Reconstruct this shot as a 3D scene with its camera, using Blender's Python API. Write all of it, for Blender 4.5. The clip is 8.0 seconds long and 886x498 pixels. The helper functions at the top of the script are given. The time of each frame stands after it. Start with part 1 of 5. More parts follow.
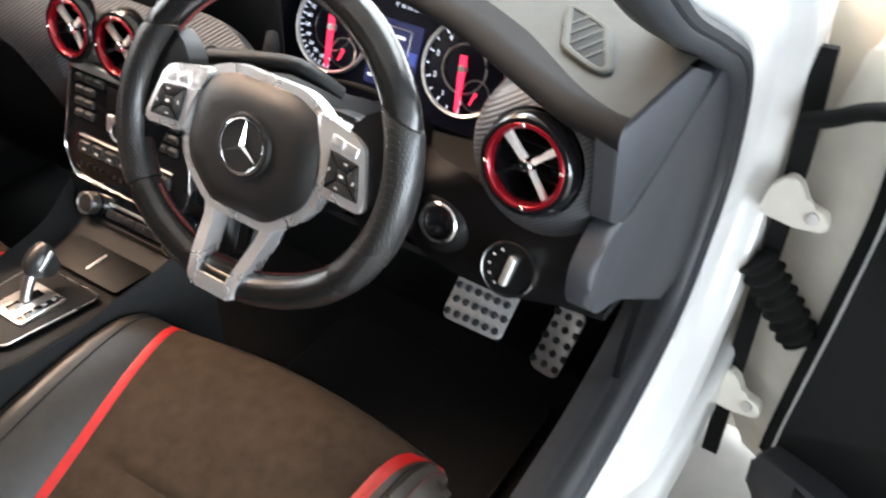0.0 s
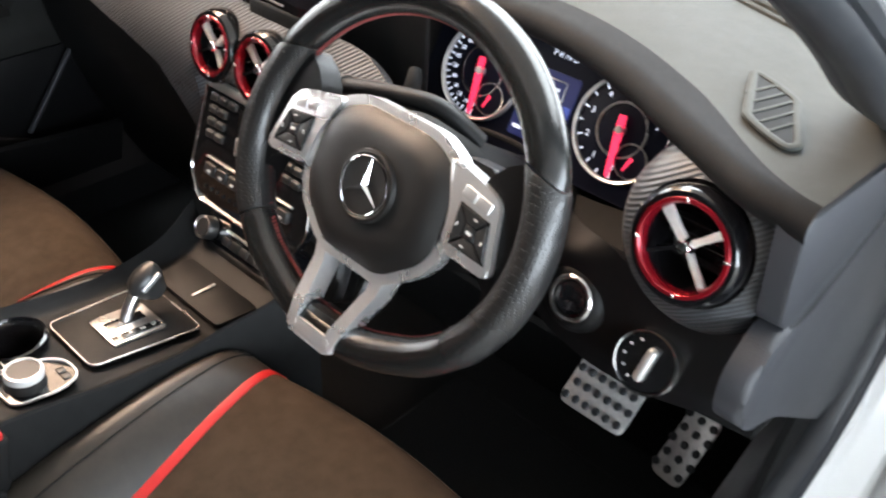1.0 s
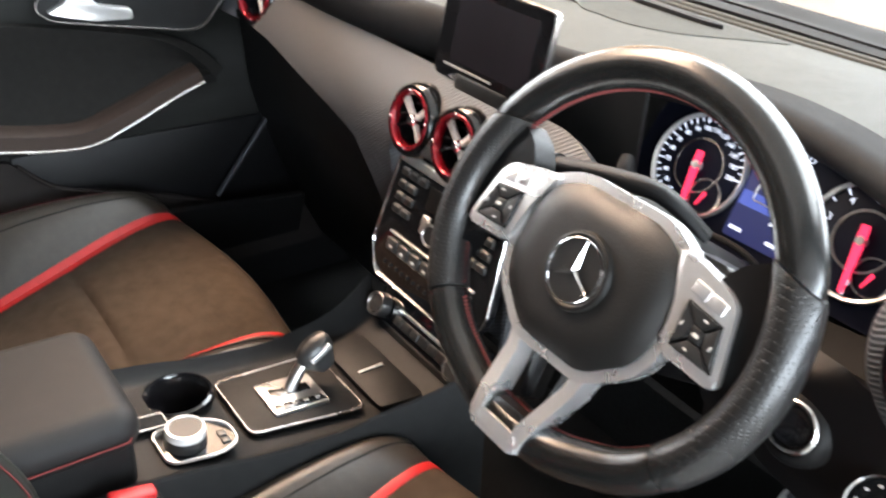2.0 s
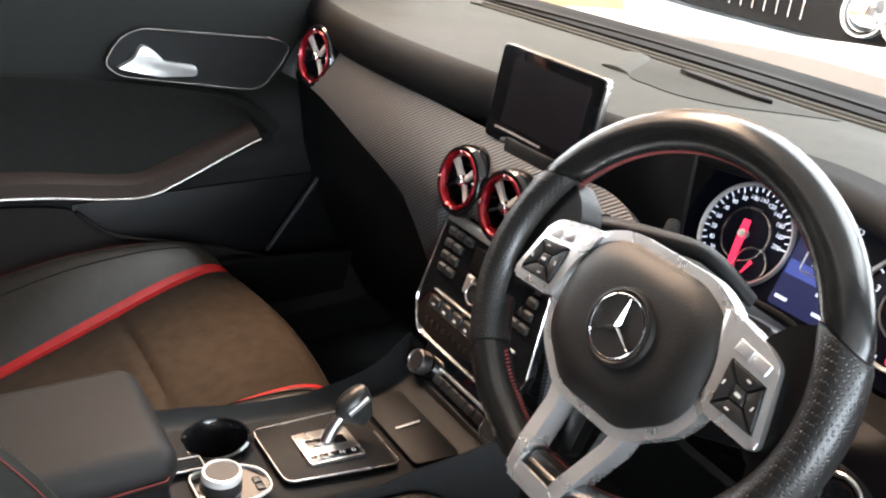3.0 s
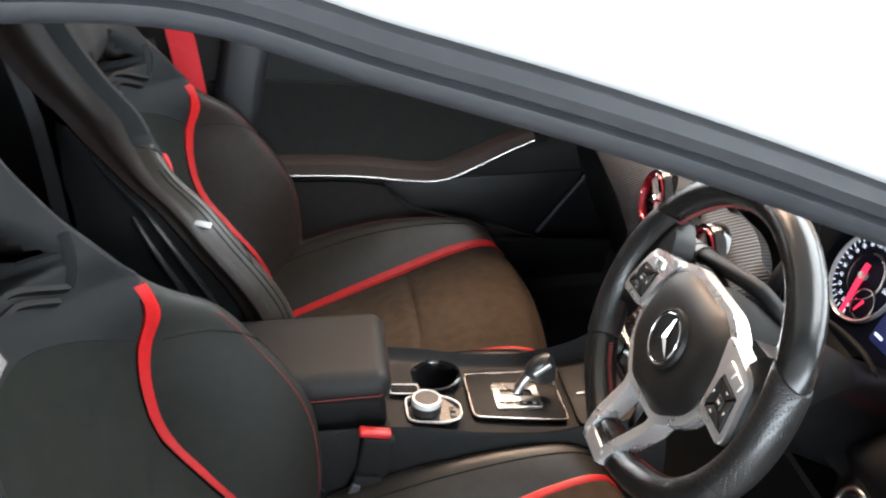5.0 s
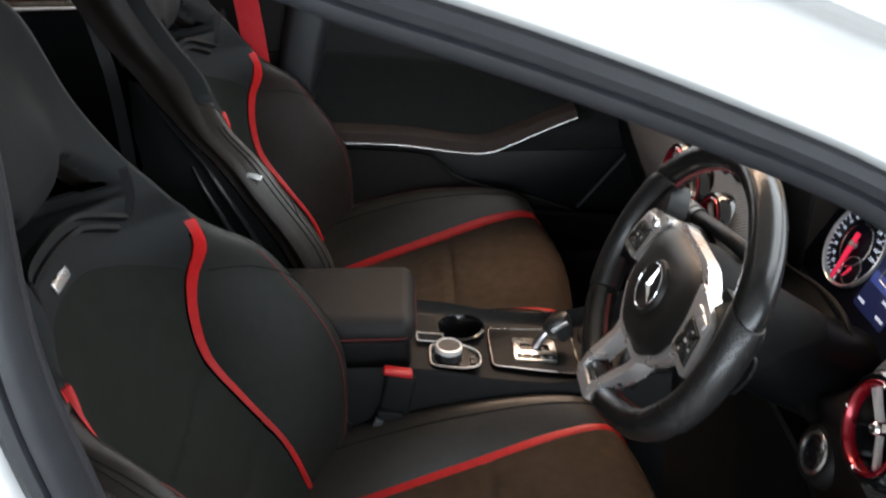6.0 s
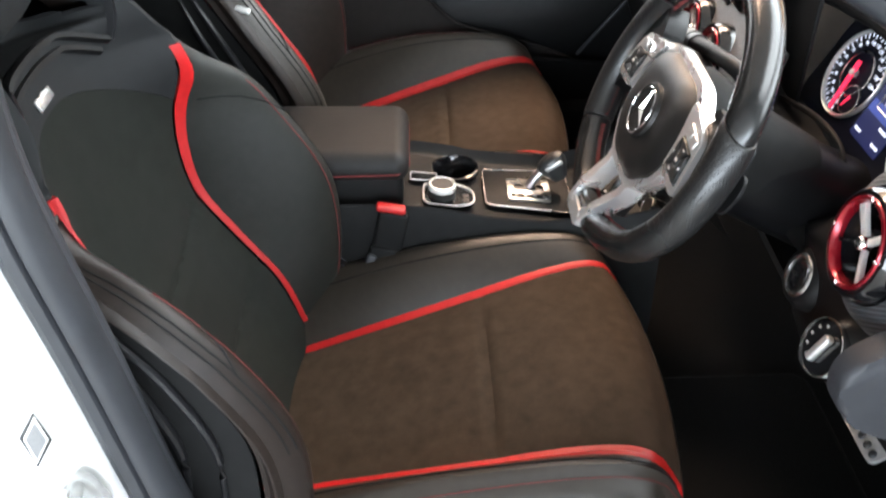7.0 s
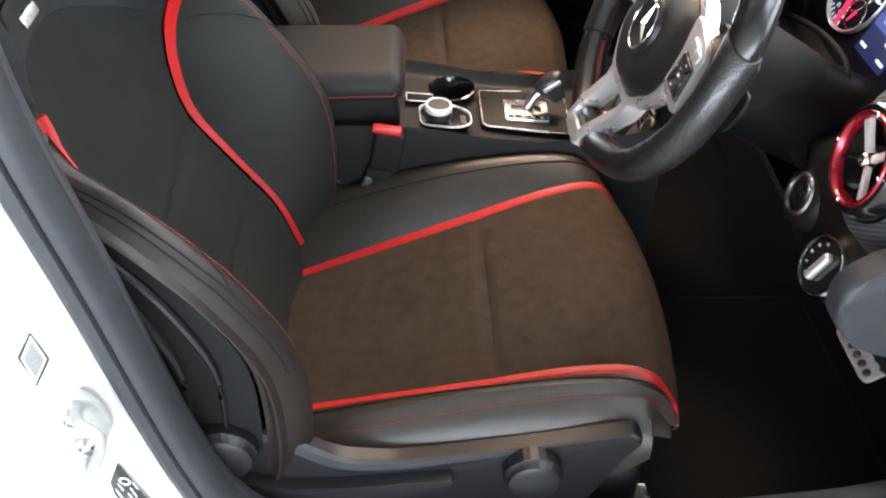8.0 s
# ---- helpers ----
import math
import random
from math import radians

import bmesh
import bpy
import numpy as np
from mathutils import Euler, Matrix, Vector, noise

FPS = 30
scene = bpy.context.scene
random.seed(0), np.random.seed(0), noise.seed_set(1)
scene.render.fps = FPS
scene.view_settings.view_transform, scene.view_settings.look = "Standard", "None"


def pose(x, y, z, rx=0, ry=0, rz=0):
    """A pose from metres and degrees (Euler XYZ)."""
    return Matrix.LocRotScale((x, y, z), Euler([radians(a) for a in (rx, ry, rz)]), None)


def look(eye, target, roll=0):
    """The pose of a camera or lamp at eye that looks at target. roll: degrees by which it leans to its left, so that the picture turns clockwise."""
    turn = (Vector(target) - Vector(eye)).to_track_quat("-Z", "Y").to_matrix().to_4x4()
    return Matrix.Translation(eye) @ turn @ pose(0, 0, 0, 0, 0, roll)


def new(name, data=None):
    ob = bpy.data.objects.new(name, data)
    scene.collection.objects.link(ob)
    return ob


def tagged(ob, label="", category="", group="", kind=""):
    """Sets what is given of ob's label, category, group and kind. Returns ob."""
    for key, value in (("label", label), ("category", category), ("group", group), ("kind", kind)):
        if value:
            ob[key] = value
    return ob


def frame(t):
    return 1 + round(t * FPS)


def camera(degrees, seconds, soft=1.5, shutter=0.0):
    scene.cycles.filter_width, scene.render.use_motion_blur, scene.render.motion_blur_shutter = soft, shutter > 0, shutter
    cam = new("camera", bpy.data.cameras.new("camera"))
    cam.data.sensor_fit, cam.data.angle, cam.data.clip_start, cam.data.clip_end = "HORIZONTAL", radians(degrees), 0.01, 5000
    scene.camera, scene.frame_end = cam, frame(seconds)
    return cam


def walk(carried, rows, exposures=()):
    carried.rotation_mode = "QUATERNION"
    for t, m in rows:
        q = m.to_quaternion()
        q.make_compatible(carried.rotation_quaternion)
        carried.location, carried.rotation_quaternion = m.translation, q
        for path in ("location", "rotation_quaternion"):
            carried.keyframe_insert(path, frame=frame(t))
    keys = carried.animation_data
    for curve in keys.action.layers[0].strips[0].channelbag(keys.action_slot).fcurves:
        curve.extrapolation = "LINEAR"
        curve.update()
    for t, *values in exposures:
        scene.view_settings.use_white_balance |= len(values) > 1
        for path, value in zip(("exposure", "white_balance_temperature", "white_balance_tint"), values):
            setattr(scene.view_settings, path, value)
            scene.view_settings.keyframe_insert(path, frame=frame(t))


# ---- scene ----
cam = camera(52.5, 8.0, soft=2.1, shutter=0.4)
PATH = [
    (0, (0.896, -0.507, 1.257), (0.08, 0.82, 0.003), 1.8),
    (0.5, (0.88, -0.452, 1.245), (-0.095, 0.805, 0.033), 2.7),
    (1, (0.837, -0.436, 1.197), (-0.242, 0.785, 0.037), 3.3),
    (1.5, (0.805, -0.414, 1.183), (-0.443, 0.687, 0.074), 2.9),
    (2, (0.767, -0.437, 1.143), (-0.62, 0.619, 0.162), 3.5),
    (2.2, (0.763, -0.455, 1.127), (-0.673, 0.596, 0.216), 3.9),
    (3.3, (0.809, -0.447, 1.137), (-0.7, 0.562, 0.297), 4.7),
    (3.4, (0.821, -0.448, 1.155), (-0.682, 0.543, 0.284), 4.0),
    (3.5, (0.831, -0.423, 1.155), (-0.695, 0.528, 0.279), 3.6),
    (4, (0.929, -0.334, 1.194), (-0.677, 0.415, 0.267), 1.4),
    (4.5, (1.006, -0.315, 1.243), (-0.708, 0.09, 0.296), -1.0),
    (4.7, (1.029, -0.325, 1.271), (-0.703, 0.005, 0.328), -0.8),
    (5.8, (1.187, -0.262, 1.321), (-0.578, -0.212, 0.381), -1.2),
    (6, (1.196, -0.255, 1.308), (-0.559, -0.194, 0.352), -0.6),
    (6.5, (1.21, -0.246, 1.282), (-0.48, -0.193, 0.214), -0.6),
    (7, (1.219, -0.243, 1.259), (-0.384, -0.194, 0.065), -0.5),
    (7.5, (1.217, -0.245, 1.248), (-0.326, -0.195, -0.024), -0.2),
    (8, (1.217, -0.245, 1.246), (-0.286, -0.191, -0.072), -0.5),
]
EXPOSURES = [(0.0, 0.8), (1.0, 0.7), (1.5, 0.95), (2.0, 1.0), (3.3, 0.52), (4.0, 0.95), (4.7, 0.85), (5.8, -0.6), (6.1, -0.4), (6.5, 0.05), (7.0, 0.55), (8.0, 0.6)]
walk(cam, [(t, look(e, a, r)) for t, e, a, r in PATH], EXPOSURES)

# ---- light ----
world = bpy.data.worlds.new("daylight")
scene.world = world
world.use_nodes = True
wn = world.node_tree
sky = wn.nodes.new("ShaderNodeTexSky")
sky.sky_type, sky.sun_disc = "NISHITA", False
sky.sun_elevation, sky.sun_rotation = radians(50), radians(120)
wn.links.new(sky.outputs[0], wn.nodes["Background"].inputs[0])
wn.nodes["Background"].inputs[1].default_value = 0.10


def area_lamp(name, size_x, size_y, watts, place, target, colour=(1, 1, 1)):
    data = bpy.data.lights.new(name, "AREA")
    data.shape, data.size, data.size_y, data.energy, data.color = "RECTANGLE", size_x, size_y, watts, colour
    ob = new(name, data)
    ob.matrix_world = look(place, target)
    return ob


GROUND = -0.06
CEIL = 3.4

# ---- materials ----


def mat(name, base, rough=0.5, metal=0.0, grain=0.0, scale=60.0, bump=0.0, bump_scale=400.0, stain=0.0, coat=0.0, tint=None, spec=0.5, crease=0.0):
    """Principled material with grain and blotches in object space, and a fine relief."""
    m = bpy.data.materials.new(name)
    m.use_nodes = True
    n, l = m.node_tree.nodes, m.node_tree.links
    b = n["Principled BSDF"]
    b.inputs["Roughness"].default_value, b.inputs["Metallic"].default_value = rough, metal
    b.inputs["Coat Weight"].default_value, b.inputs["Coat Roughness"].default_value = coat, 0.05
    b.inputs["Specular IOR Level"].default_value = spec
    b.inputs["Base Color"].default_value = (*base, 1)
    co = n.new("ShaderNodeTexCoord")
    if grain or stain:
        fine, wide = n.new("ShaderNodeTexNoise"), n.new("ShaderNodeTexNoise")
        fine.inputs["Scale"].default_value, fine.inputs["Detail"].default_value = scale, 6
        wide.inputs["Scale"].default_value, wide.inputs["Detail"].default_value = scale / 14, 4
        both = n.new("ShaderNodeMix")
        both.inputs[0].default_value = stain / (grain + stain)
        for tex, slot in ((fine, 2), (wide, 3)):
            l.new(co.outputs["Object"], tex.inputs["Vector"])
            l.new(tex.outputs["Fac"], both.inputs[slot])
        ramp = n.new("ShaderNodeMapRange")
        ramp.inputs["From Min"].default_value, ramp.inputs["From Max"].default_value = 0.3, 0.7
        k = grain + stain
        mix = n.new("ShaderNodeMix")
        mix.data_type = "RGBA"
        far = tint or [min(1, c * (1 + k)) for c in base]
        mix.inputs[6].default_value = (*[c * (1 - k) for c in base], 1)
        mix.inputs[7].default_value = (*far, 1)
        l.new(both.outputs[0], ramp.inputs["Value"])
        l.new(ramp.outputs[0], mix.inputs[0])
        l.new(mix.outputs[2], b.inputs["Base Color"])
        rr = n.new("ShaderNodeMapRange")
        rr.inputs["From Min"].default_value, rr.inputs["From Max"].default_value = 0.3, 0.7
        rr.inputs["To Min"].default_value, rr.inputs["To Max"].default_value = max(0.02, rough * 0.88), min(1, rough * 1.12)
        l.new(wide.outputs["Fac"], rr.inputs["Value"])
        l.new(rr.outputs[0], b.inputs["Roughness"])
    if bump:
        tex, bn = n.new("ShaderNodeTexVoronoi"), n.new("ShaderNodeBump")
        tex.inputs["Scale"].default_value = bump_scale
        bn.inputs["Strength"].default_value, bn.inputs["Distance"].default_value = bump, 0.0006
        l.new(co.outputs["Object"], tex.inputs["Vector"])
        l.new(tex.outputs["Distance"], bn.inputs["Height"])
        l.new(bn.outputs[0], b.inputs["Normal"])
        if crease:
            soft, sb = n.new("ShaderNodeTexNoise"), n.new("ShaderNodeBump")
            soft.inputs["Scale"].default_value, soft.inputs["Detail"].default_value, soft.inputs["Distortion"].default_value = 22, 3, 0.8
            sb.inputs["Strength"].default_value, sb.inputs["Distance"].default_value = crease, 0.006
            l.new(co.outputs["Object"], soft.inputs["Vector"])
            l.new(soft.outputs["Fac"], sb.inputs["Height"])
            l.new(sb.outputs[0], bn.inputs["Normal"])
    return m


def glow(name, colour, strength):
    m = bpy.data.materials.new(name)
    m.use_nodes = True
    b = m.node_tree.nodes["Principled BSDF"]
    b.inputs["Base Color"].default_value = (*[c * 0.5 for c in colour], 1)
    b.inputs["Emission Color"].default_value, b.inputs["Emission Strength"].default_value = (*colour, 1), strength
    return m


def glass(name, rough=0.0, tint=(1, 1, 1), edge=0.5):
    m = bpy.data.materials.new(name)
    m.use_nodes = True
    n, l = m.node_tree.nodes, m.node_tree.links
    n.remove(n["Principled BSDF"])
    clear, shine = n.new("ShaderNodeBsdfTransparent"), n.new("ShaderNodeBsdfGlossy")
    mix, fres, power, gain = n.new("ShaderNodeMixShader"), n.new("ShaderNodeLayerWeight"), n.new("ShaderNodeMath"), n.new("ShaderNodeMath")
    power.operation, gain.operation = "POWER", "MULTIPLY_ADD"
    power.inputs[1].default_value, gain.inputs[1].default_value, gain.inputs[2].default_value = 5.0, edge, 0.02 * min(1, edge * 4)
    clear.inputs[0].default_value = (*tint, 1)
    shine.inputs["Roughness"].default_value = rough
    l.new(fres.outputs["Facing"], power.inputs[0])
    l.new(power.outputs[0], gain.inputs[0])
    l.new(gain.outputs[0], mix.inputs[0])
    l.new(clear.outputs[0], mix.inputs[1])
    l.new(shine.outputs[0], mix.inputs[2])
    l.new(mix.outputs[0], n["Material Output"].inputs[0])
    return m


def carbon(name):
    """Woven carbon-look film: fine slanting ribs."""
    m = mat(name, (0.045, 0.045, 0.045), 0.46, spec=0.75)
    n, l = m.node_tree.nodes, m.node_tree.links
    b = n["Principled BSDF"]
    co, wave, bn, mix = n.new("ShaderNodeTexCoord"), n.new("ShaderNodeTexWave"), n.new("ShaderNodeBump"), n.new("ShaderNodeMix")
    mp = n.new("ShaderNodeMapping")
    mp.inputs["Rotation"].default_value = (0, 2.187, 0)
    wave.wave_type, wave.bands_direction = "BANDS", "X"
    wave.inputs["Scale"].default_value, wave.inputs["Distortion"].default_value = 72, 0.25
    mix.data_type = "RGBA"
    mix.inputs[6].default_value, mix.inputs[7].default_value = (0.0125, 0.0134, 0.0148, 1), (0.069, 0.074, 0.083, 1)
    bn.inputs["Strength"].default_value, bn.inputs["Distance"].default_value = 0.45, 0.0015
    l.new(co.outputs["Object"], mp.inputs["Vector"])
    l.new(mp.outputs[0], wave.inputs["Vector"])
    l.new(wave.outputs["Fac"], mix.inputs[0])
    l.new(mix.outputs[2], b.inputs["Base Color"])
    l.new(wave.outputs["Fac"], bn.inputs["Height"])
    l.new(bn.outputs[0], b.inputs["Normal"])
    return m


def perforated(name, base, rough, pitch=230.0):
    """Leather with rows of small punched holes."""
    m = mat(name, base, rough, grain=0.1, scale=90)
    n, l = m.node_tree.nodes, m.node_tree.links
    co, vor, bn, rng = n.new("ShaderNodeTexCoord"), n.new("ShaderNodeTexVoronoi"), n.new("ShaderNodeBump"), n.new("ShaderNodeMapRange")
    vor.inputs["Scale"].default_value, vor.inputs["Randomness"].default_value = pitch, 0.0
    rng.inputs["From Min"].default_value, rng.inputs["From Max"].default_value = 0.2, 0.4
    bn.inputs["Strength"].default_value, bn.inputs["Distance"].default_value = 0.5, 0.0006
    l.new(co.outputs["Object"], vor.inputs["Vector"])
    l.new(vor.outputs["Distance"], rng.inputs["Value"])
    l.new(rng.outputs[0], bn.inputs["Height"])
    l.new(bn.outputs[0], n["Principled BSDF"].inputs["Normal"])
    return m


LEATHER = mat("black_leather", (0.009, 0.0086, 0.008), 0.36, grain=0.15, scale=70, bump=0.2, bump_scale=1300, stain=0.12, spec=0.2, crease=0.09)
CUSHION_LEATHER = mat("brown_black_leather", (0.024, 0.0195, 0.0155), 0.34, grain=0.15, scale=70, bump=0.2, bump_scale=1300, stain=0.12, spec=0.42, crease=0.12)
BOLSTER_LEATHER = mat("green_black_leather", (0.0125, 0.0128, 0.0108), 0.5, grain=0.15, scale=70, bump=0.2, bump_scale=1300, stain=0.12, spec=0.3, crease=0.1)
BACK_LEATHER = mat("brown_black_back_leather", (0.0150, 0.0108, 0.0090), 0.40, grain=0.15, scale=70, bump=0.2, bump_scale=1300, stain=0.12, spec=0.22, crease=0.1)
RIM_LEATHER = mat("smooth_rim_leather", (0.010, 0.0098, 0.0096), 0.22, grain=0.08, scale=60, bump=0.10, bump_scale=1100, stain=0.06, spec=0.55)
RIM_PERF = perforated("perforated_leather", (0.012, 0.0117, 0.0115), 0.3, 330)
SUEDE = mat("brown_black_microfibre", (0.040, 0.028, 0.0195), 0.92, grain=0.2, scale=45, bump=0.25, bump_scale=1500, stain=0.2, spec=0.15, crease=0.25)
HEAD_CLOTH = mat("blue_black_head_cloth", (0.0105, 0.0112, 0.0118), 0.72, grain=0.12, scale=45, bump=0.2, bump_scale=1500, stain=0.12, spec=0.25)
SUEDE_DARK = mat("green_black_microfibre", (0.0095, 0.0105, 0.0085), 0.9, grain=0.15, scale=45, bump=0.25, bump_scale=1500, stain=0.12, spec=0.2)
PAD_PLASTIC = mat("grained_airbag_plastic", (0.009, 0.0085, 0.008), 0.42, grain=0.06, scale=60, bump=0.35, bump_scale=900, stain=0.06, spec=0.55)
RED_LEATHER = mat("red_leather", (0.43, 0.010, 0.011), 0.45, grain=0.1, scale=80, bump=0.2, bump_scale=900)
RED_THREAD = mat("red_thread", (0.12, 0.010, 0.009), 0.75)
DASH_SOFT = mat("dark_grey_soft_dash", (0.046, 0.048, 0.044), 0.62, grain=0.08, scale=50, bump=0.25, bump_scale=1200, stain=0.06, spec=0.12)
DASH_ROLL = mat("black_soft_roll", (0.009, 0.009, 0.0095), 0.66, grain=0.1, scale=60, bump=0.25, bump_scale=1100, stain=0.08, spec=0.1)
DASH_LID = mat("smooth_grey_lid", (0.034, 0.0355, 0.032), 0.7, grain=0.08, scale=50, bump=0.15, bump_scale=1200, stain=0.06, spec=0.1)
DASH_DARK = mat("black_grained_plastic", (0.0068, 0.0068, 0.0071), 0.45, grain=0.12, scale=60, bump=0.25, bump_scale=1100, stain=0.08, spec=0.16)
TRIM_GREY = mat("grey_pillar_plastic", (0.028, 0.0295, 0.0345), 0.5, grain=0.08, scale=50, bump=0.4, bump_scale=800, stain=0.05)
TRIM_BLACK = mat("satin_black_seat_plastic", (0.0065, 0.0065, 0.0075), 0.4, grain=0.1, scale=60, bump=0.2, bump_scale=900, stain=0.08, spec=0.4)
GLOSS_BLACK = mat("gloss_black", (0.006, 0.006, 0.007), 0.12, coat=0.5, stain=0.1, grain=0.05)
RUBBER = mat("black_rubber", (0.019, 0.0205, 0.024), 0.5, grain=0.15, scale=40, stain=0.15)
CARPET = mat("black_carpet", (0.0085, 0.0084, 0.0084), 0.97, grain=0.35, scale=300, bump=0.9, bump_scale=900, stain=0.2, spec=0.1)
WHITE_PAINT = mat("white_car_paint", (0.69, 0.69, 0.68), 0.28, grain=0.02, scale=20, stain=0.03, coat=0.6)
CREAM_PAINT = mat("raw_white_paint", (0.72, 0.69, 0.61), 0.42, grain=0.05, scale=25, stain=0.08)
SILVER = mat("satin_silver", (0.74, 0.74, 0.73), 0.3, 0.78, grain=0.06, scale=80, stain=0.06)
CHROME = mat("chrome", (0.82, 0.82, 0.82), 0.1, 1.0)
DULL_CHROME = mat("dull_warm_chrome", (0.46, 0.43, 0.41), 0.24, 1.0, grain=0.08, scale=60, stain=0.1)
STEEL = mat("brushed_steel", (0.62, 0.61, 0.6), 0.27, 1.0, grain=0.1, scale=150, stain=0.06)
SPOKE_SILVER = mat("brushed_silver_spoke", (0.86, 0.86, 0.86), 0.28, 0.8, grain=0.02, scale=300, stain=0.02)
# white-painted striker, its shading put into a darker grey base
STRIKER_SHADED = mat("shaded_white_striker", (0.33, 0.33, 0.32), 0.45, 0.3, grain=0.1, scale=90, stain=0.1)
PEDAL_STEEL = mat("worn_pedal_steel", (0.55, 0.54, 0.53), 0.35, 0.6, grain=0.12, scale=150, stain=0.1)
GREY_CAP = mat("grey_stalk_plastic", (0.055, 0.052, 0.047), 0.45, grain=0.1, scale=80, stain=0.1)
PEDAL = mat("worn_bright_steel", (0.8, 0.78, 0.76), 0.35, 0.4, grain=0.1, scale=150, stain=0.08)
RED_METAL = mat("red_anodised_metal", (0.27, 0.006, 0.016), 0.25, 0.6, coat=0.5)
CARBON = carbon("carbon_look_film")
SCREEN = mat("dark_screen", (0.012, 0.011, 0.014), 0.14)
CONSOLE = mat("dark_satin_console", (0.0085, 0.0083, 0.0084), 0.46, grain=0.12, scale=50, bump=0.2, bump_scale=900, stain=0.1, spec=0.12)
DOOR_UPPER = mat("grey_door_plastic", (0.0075, 0.0078, 0.0072), 0.6, grain=0.1, scale=60, bump=0.2, bump_scale=1200, stain=0.08, spec=0.15)
DOOR_LOWER = mat("brown_black_door_plastic", (0.0125, 0.0100, 0.0090), 0.6, grain=0.12, scale=60, bump=0.2, bump_scale=1200, stain=0.1, spec=0.18)
LEDGE_LEATHER = mat("brown_ledge_leather", (0.030, 0.0195, 0.0155), 0.5, grain=0.1, scale=70, bump=0.2, bump_scale=1200, stain=0.1, spec=0.25)
DOOR_INSERT = mat("black_door_fabric", (0.009, 0.0085, 0.008), 0.8, grain=0.15, scale=80, stain=0.12, spec=0.12)
COLUMN_BLACK = mat("black_column_plastic", (0.004, 0.004, 0.0045), 0.36, grain=0.1, scale=60, bump=0.2, bump_scale=1100, stain=0.08, spec=0.22)
MATTE_BLACK = mat("matte_black_plastic", (0.008, 0.008, 0.008), 0.65, grain=0.15, scale=60, stain=0.1, spec=0.12)
ARMREST = mat("dark_grey_armrest_leather", (0.0115, 0.0102, 0.0098), 0.62, grain=0.1, scale=60, bump=0.2, bump_scale=1300, stain=0.08, spec=0.25)
GLASS = glass("clear_glass")
SCREEN_GLASS = glass("windscreen_glass", edge=0.04)
GLASS_DARK = glass("tinted_glass", 0.0, (0.2, 0.2, 0.2))
LAMP_WHITE = glow("lit_white_print", (0.75, 0.82, 1.0), 0.8)
LAMP_RED = glow("lit_red_needle", (1.0, 0.03, 0.10), 1.0)
LAMP_BLUE = glow("lit_blue_display", (0.006, 0.017, 0.12), 0.25)
GAUGE_BLACK = mat("gauge_face", (0.006, 0.007, 0.014), 0.4, spec=0.08)
KEY_GLINT = mat("grey_key_glint", (0.17, 0.17, 0.17), 0.3, 0.4, grain=0.06)
BUTTON = mat("black_button", (0.020, 0.020, 0.020), 0.34, grain=0.1)
PRINT_GREY = mat("grey_print", (0.16, 0.16, 0.16), 0.6, grain=0.3, scale=900)
PRINT = mat("white_print", (0.62, 0.62, 0.6), 0.6)
BELT_RED = mat("red_belt_webbing", (0.45, 0.008, 0.014), 0.75, grain=0.12, scale=400, bump=0.5, bump_scale=1500)
CONCRETE = mat("pale_concrete", (0.42, 0.4, 0.37), 0.7, grain=0.12, scale=12, stain=0.15)
WALL_PAINT = mat("grey_wall_paint", (0.34, 0.33, 0.32), 0.85, grain=0.03, scale=15, stain=0.05)
TAN_WALL = mat("tan_brick_paint", (0.5, 0.3, 0.16), 0.85, grain=0.1, scale=9, stain=0.12)
GREY_CAR = mat("pale_grey_car_paint", (0.46, 0.49, 0.50), 0.3, 0.1, coat=0.6, stain=0.05, grain=0.03)

# ---- mesh helpers ----


def part(name, bm, material, parent=None, label="", smooth=True):
    me = bpy.data.meshes.new(name)
    bmesh.ops.recalc_face_normals(bm, faces=bm.faces)
    if smooth:
        for f in bm.faces:
            f.smooth = True
        for e in bm.edges:
            if len(e.link_faces) == 2 and e.calc_face_angle(0) > radians(38):
                e.smooth = False
    bm.to_mesh(me)
    bm.free()
    me.materials.append(material)
    ob = new(name, me)
    hang(ob, parent)
    if label:
        ob["label"] = label
    return ob


def hang(ob, parent):
    """Puts ob under parent without moving it."""
    if parent:
        ob.parent = parent
        if parent.type == "EMPTY":
            ob.matrix_parent_inverse = Matrix.Translation(-parent.location)


def thing(name, label, category, place=(0, 0, 0), group="", kind=""):
    ob = new(name)
    ob.empty_display_size = 0.05
    ob.location = place
    bpy.context.view_layer.update()
    return tagged(ob, label, category, group, kind)


def spline(pts, n=8, closed=False):
    """Catmull-Rom through the points, n steps a span."""
    p = [Vector(q) for q in pts]
    m = len(p)
    out = []
    for i in range(m if closed else m - 1):
        if closed:
            a, b, c, e = p[i - 1], p[i], p[(i + 1) % m], p[(i + 2) % m]
        else:
            a, b, c, e = p[max(i - 1, 0)], p[i], p[i + 1], p[min(i + 2, m - 1)]
        for k in range(n):
            t = k / n
            out.append(0.5 * (2 * b + (c - a) * t + (2 * a - 5 * b + 4 * c - e) * t * t + (3 * b - a - 3 * c + e) * t**3))
    if not closed:
        out.append(p[-1])
    return out


